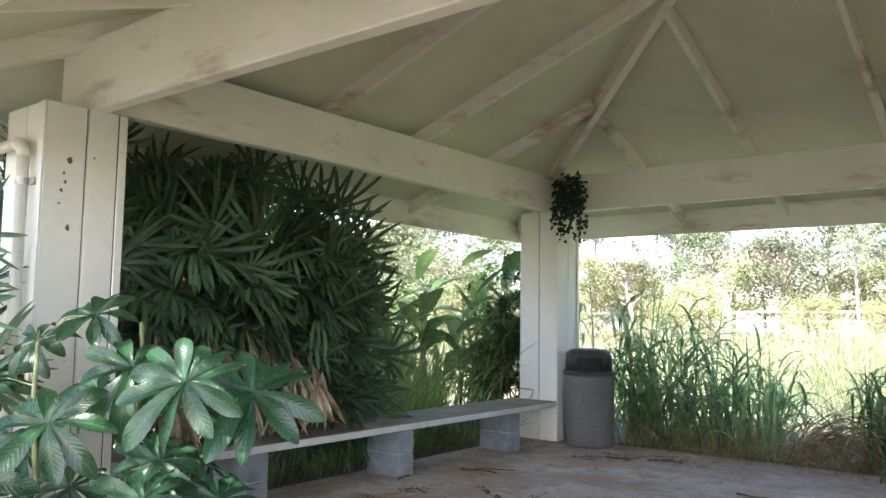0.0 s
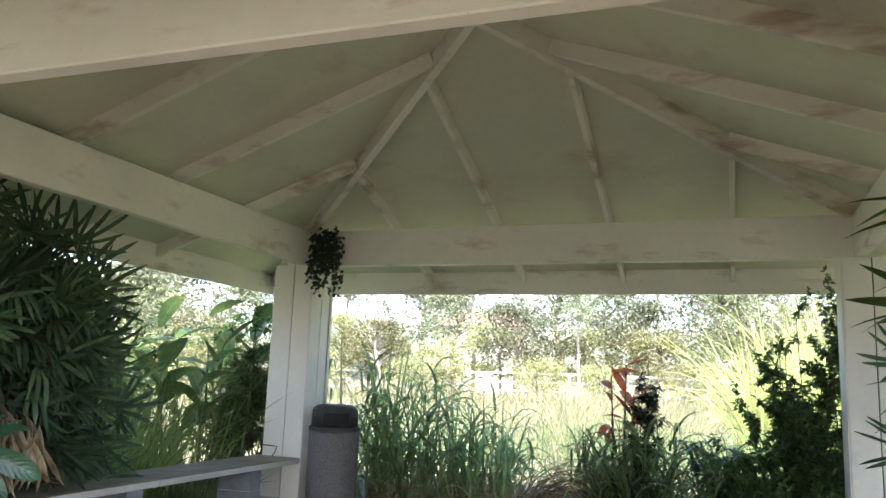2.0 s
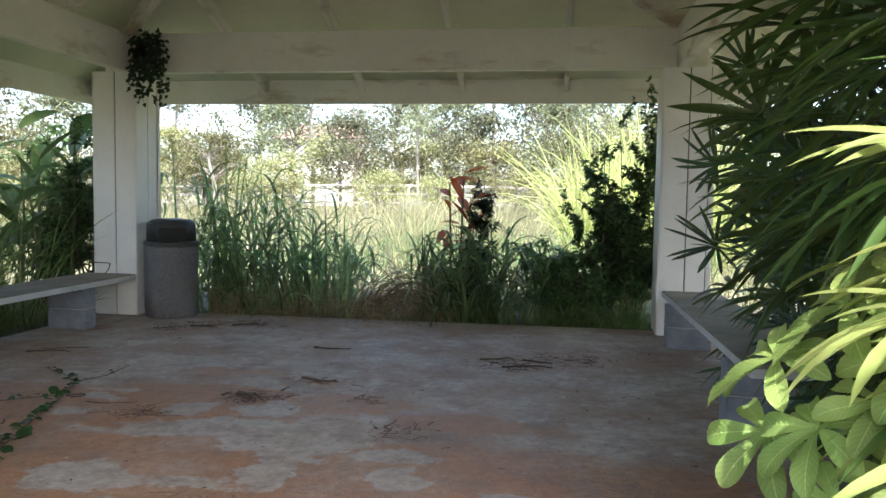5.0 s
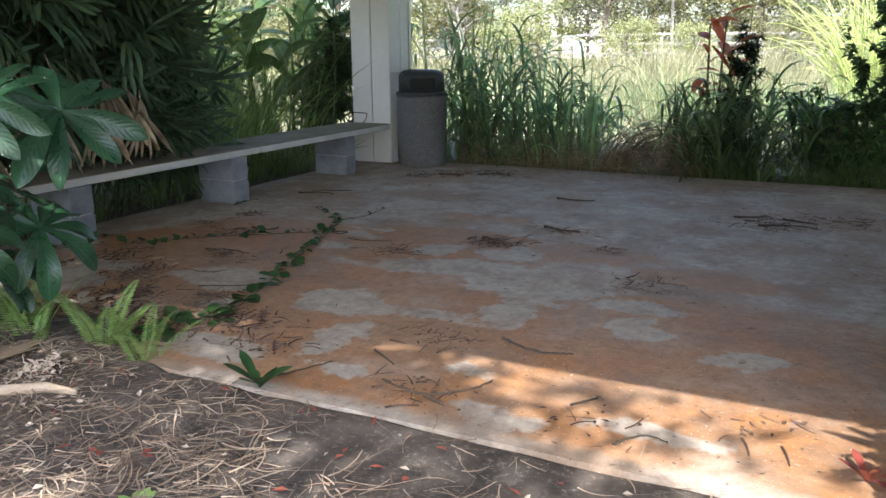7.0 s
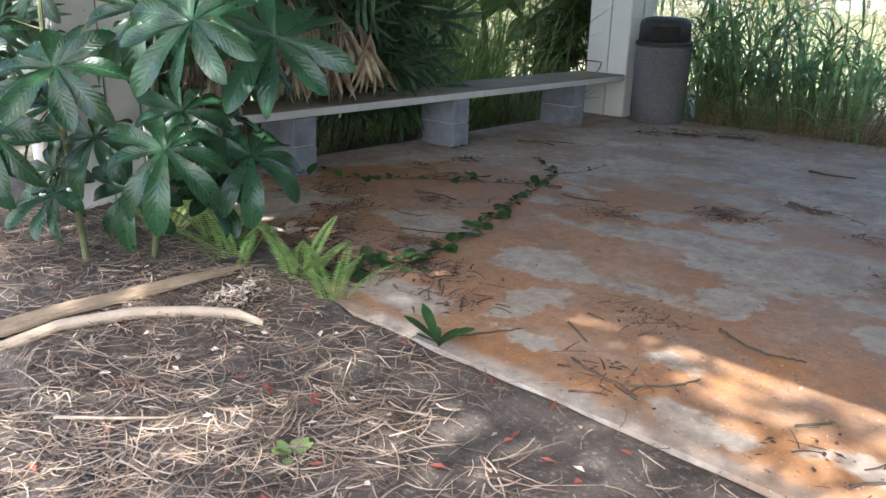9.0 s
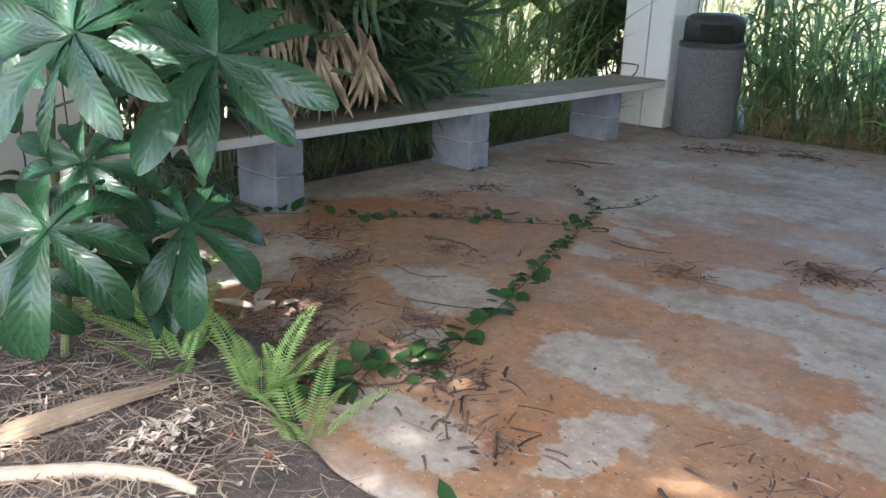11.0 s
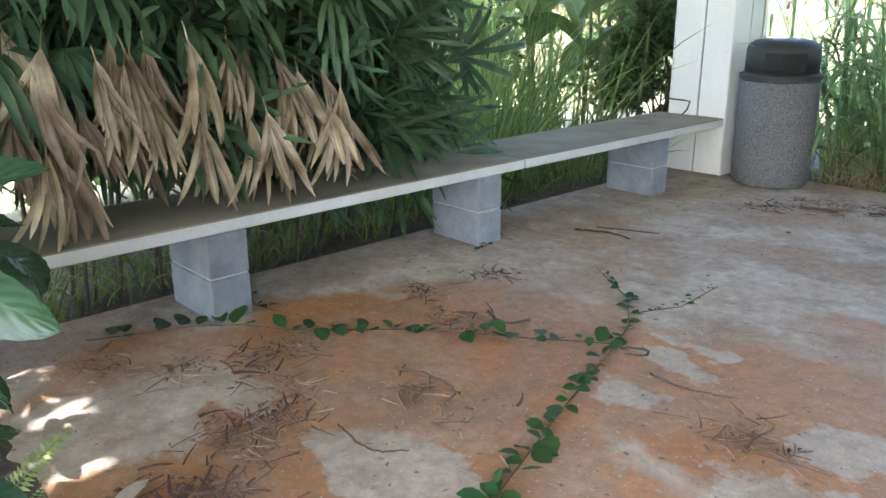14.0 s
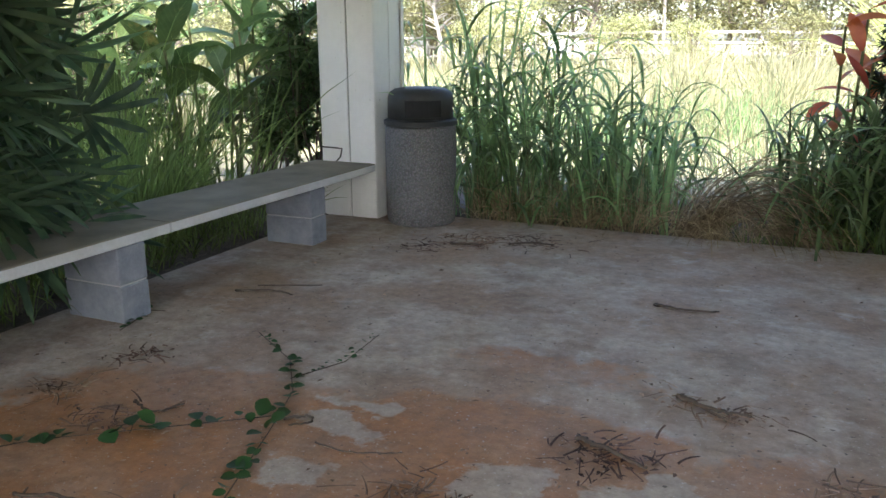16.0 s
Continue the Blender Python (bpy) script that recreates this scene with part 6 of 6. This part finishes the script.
for i, (m, x, y, s, lab) in enumerate((
        (t_yellow, -18.5, 37, 0.95, "yellow-green tree behind the meadow"), (t_yellow, -14.8, 34, 0.85, "yellow-green tree behind the meadow"), (t_thin, -12.3, 41, 1.1, "thin tall tree with a pale trunk"),
        (t_green, -8.6, 36, 0.85, "rounded green tree behind the fence"), (t_thin, -10.8, 44, 1.0, "thin tall tree with a pale trunk"), (t_green, -3.6, 40, 0.95, "rounded green tree behind the fence"), (t_thin, -6.0, 38, 0.85, "thin tall tree with a pale trunk"),
        (t_green, 1.4, 37, 1.0, "rounded green tree behind the fence"), (t_yellow, 5.0, 35, 1.05, "yellow-green tree behind the meadow"), (t_green, 9.0, 38, 1.2, "rounded green tree behind the fence"), (t_thin, -20.6, 42, 1.1, "thin tall tree with a pale trunk"),
        (t_green, -23.5, 37, 1.1, "rounded green tree behind the meadow"), (t_green, -28, 33, 1.2, "rounded green tree behind the meadow"), (t_yellow, -26, 27, 1.1, "yellow-green tree beside the meadow"), (t_green, -22, 21, 1.0, "green tree beyond the ginger"),
        (t_yellow, -17.5, 20, 0.9, "yellow-green tree beyond the ginger"), (t_green, -14.5, 16.5, 0.75, "green tree beyond the ginger"), (t_yellow, -19, 14, 1.0, "yellow-green tree beyond the bench"), (t_green, -16, 9.5, 1.1, "green tree beyond the bench"),
        (t_green, -13, 6.0, 1.1, "green tree beyond the lady palm"), (t_green, -14, 1.5, 1.1, "green tree beyond the lady palm"), (t_yellow, 13, 28, 1.1, "yellow-green tree beside the meadow"), (t_green, 12, 18, 1.1, "green tree beside the meadow"),
        (t_green, 9.5, 10, 1.0, "green tree beyond the short bench"), (t_green, 10, 4, 1.1, "green tree beyond the short bench"), (t_green, 0.0, 46, 1.3, "tall green tree far behind"), (t_green, -15.5, 47, 1.2, "tall green tree far behind"), (t_green, -6.5, 50, 1.3, "tall green tree far behind"))):
    make_tree(m, x, y, s, i * 1.7, lab)
for i, (x, y, s) in enumerate(((-21, 38, 1.5), (-18, 40, 1.4), (-13.4, 38.5, 1.2), (-10.5, 40, 1.5), (-7.6, 39, 1.3), (-5.0, 42, 1.6), (-2.2, 38.5, 1.4), (0.3, 41, 1.6), (3.2, 38, 1.5), (6.2, 40, 1.6), (-24.5, 32, 1.5), (-16.0, 36.5, 1.1), (-20, 17, 1.4), (-15.5, 13, 1.3), (-12.6, 33, 0.8), (-10.2, 31.5, 0.7), (-7.0, 33, 0.8), (-16.6, 31, 0.9), (-4.4, 34, 0.7), (-1.0, 33, 0.8), (2.4, 31, 1.0), (-19.5, 27, 1.0), (-12, 13.5, 0.9), (-10.5, 10.5, 0.85), (-9.5, 16, 0.8), (-13.5, 19, 0.9), (5.5, 24, 1.1), (6.5, 13, 1.0), (-8.8, 7.2, 0.8), (-9.4, 3.8, 0.9), (6.8, 7.0, 0.9))):
    make_tree(t_bush, x, y, s, i * 2.1, "bushy yellow-green shrub at the meadow's edge", "bush")
for i, (x, y, s) in enumerate(((-30, 55, 1.7), (-22, 58, 1.6), (-11, 57, 1.5), (-4, 60, 1.7), (4, 57, 1.6), (11, 55, 1.7), (19, 50, 1.7), (-38, 48, 1.8), (27, 44, 1.8), (-34, 36, 1.6), (-30, 22, 1.5))):
    make_tree(t_green if i % 3 else t_thin, x, y, s, i * 1.3, "tall green tree closing the view")
# trees behind the walker, whose shade falls on the soil and the slab's edge
t_shade = tree_mesh("tree", 205, 6.4, 2.0, TREE_LEAF, BARK, 34, 46, 0.17, 0.12, 0.55)
t_mid = tree_mesh("tree", 206, 6.4, 2.0, TREE_LEAF, BARK, 40, 46, 0.19, 0.14, 0.5)
make_tree(t_mid, -1.75, -1.35, 0.95, 0.4, "leafy green tree shading the soil", "tree")
t_slim = tree_mesh("tree", 207, 6.6, 1.05, TREE_LEAF, BARK, 34, 44, 0.17, 0.10, 0.55)
make_tree(t_slim, -0.15, -1.0, 0.95, 2.9, "slim leafy tree shading the slab's edge", "tree")
make_tree(t_shade, -4.9, -1.9, 1.0, 2.0, "airy green tree shading the soil", "tree")
make_tree(t_shade, 1.0, -2.2, 0.95, 4.0, "airy green tree shading the path", "tree")
make_tree(t_green, -9.0, -3.0, 1.2, 1.4, "green tree shading the path", "tree")


def make_fence():
    wood = simple("pale_fence_wood", (0.32, 0.31, 0.28), (0.44, 0.42, 0.38), 3, 0.8, 0.2, 30)
    e = empty("fence", -6, 36, 0)
    for i in range(19):
        x = -22 + 2.0 * i
        z = ground_height(x, 35.5)
        bm = box_bm((x - 0.06, 35.44, z - 0.2), (x + 0.06, 35.56, z + 1.45))
        me = bpy.data.meshes.new("post")
        bm.to_mesh(me)
        bm.free()
        me.materials.append(wood)
        child("post", me, e, Matrix.Identity(4))
        if i < 18:
            z2 = ground_height(x + 2, 35.5)
            for h in (0.55, 0.95, 1.35):
                bm = bar_bm((x + 0.0, 35.40, z + h), (x + 2.0, 35.40, z2 + h), 0.04, 0.10)
                me = bpy.data.meshes.new("rail")
                bm.to_mesh(me)
                bm.free()
                me.materials.append(wood)
                child("rail", me, e, Matrix.Identity(4))
    tagged(e, "pale timber post-and-rail fence across the meadow", "fence")


make_fence()


def make_house():
    wall = simple("white_house_wall", (0.72, 0.70, 0.68), (0.82, 0.80, 0.78), 1, 0.8, 0.1, 10)
    roof = simple("red_brown_roof", (0.34, 0.20, 0.16), (0.44, 0.28, 0.23), 2, 0.8, 0.2, 10)
    glass = simple("dark_window", (0.16, 0.17, 0.18), (0.22, 0.23, 0.24), 1, 0.15, 0.0, 5)
    x, y = -15.6, 52.0
    z = ground_height(x, y)
    e = empty("house", x, y, z)
    part("wall", box_bm((-2.6, 0, -0.3), (2.6, 4, 4.6)), wall, e)
    bm = bmesh.new()
    vs = [bm.verts.new(p) for p in ((-3.0, -0.5, 4.6), (3.0, -0.5, 4.6), (3.0, 4.5, 4.6), (-3.0, 4.5, 4.6), (-2.0, 2, 5.8), (2.0, 2, 5.8))]
    for q in ((0, 1, 5, 4), (2, 3, 4, 5), (0, 4, 3), (1, 2, 5), (3, 2, 1, 0)):
        bm.faces.new([vs[i] for i in q])
    part("roof", bm, roof, e)
    w = part("window", box_bm((-0.9, -0.04, 3.1), (0.9, -0.003, 4.1), 0.01), wall, e)
    part("pane", box_bm((-0.82, -0.05, 3.18), (0.82, -0.041, 4.02)), glass, w)
    tagged(e, "white house far behind the trees", "house")


make_house()
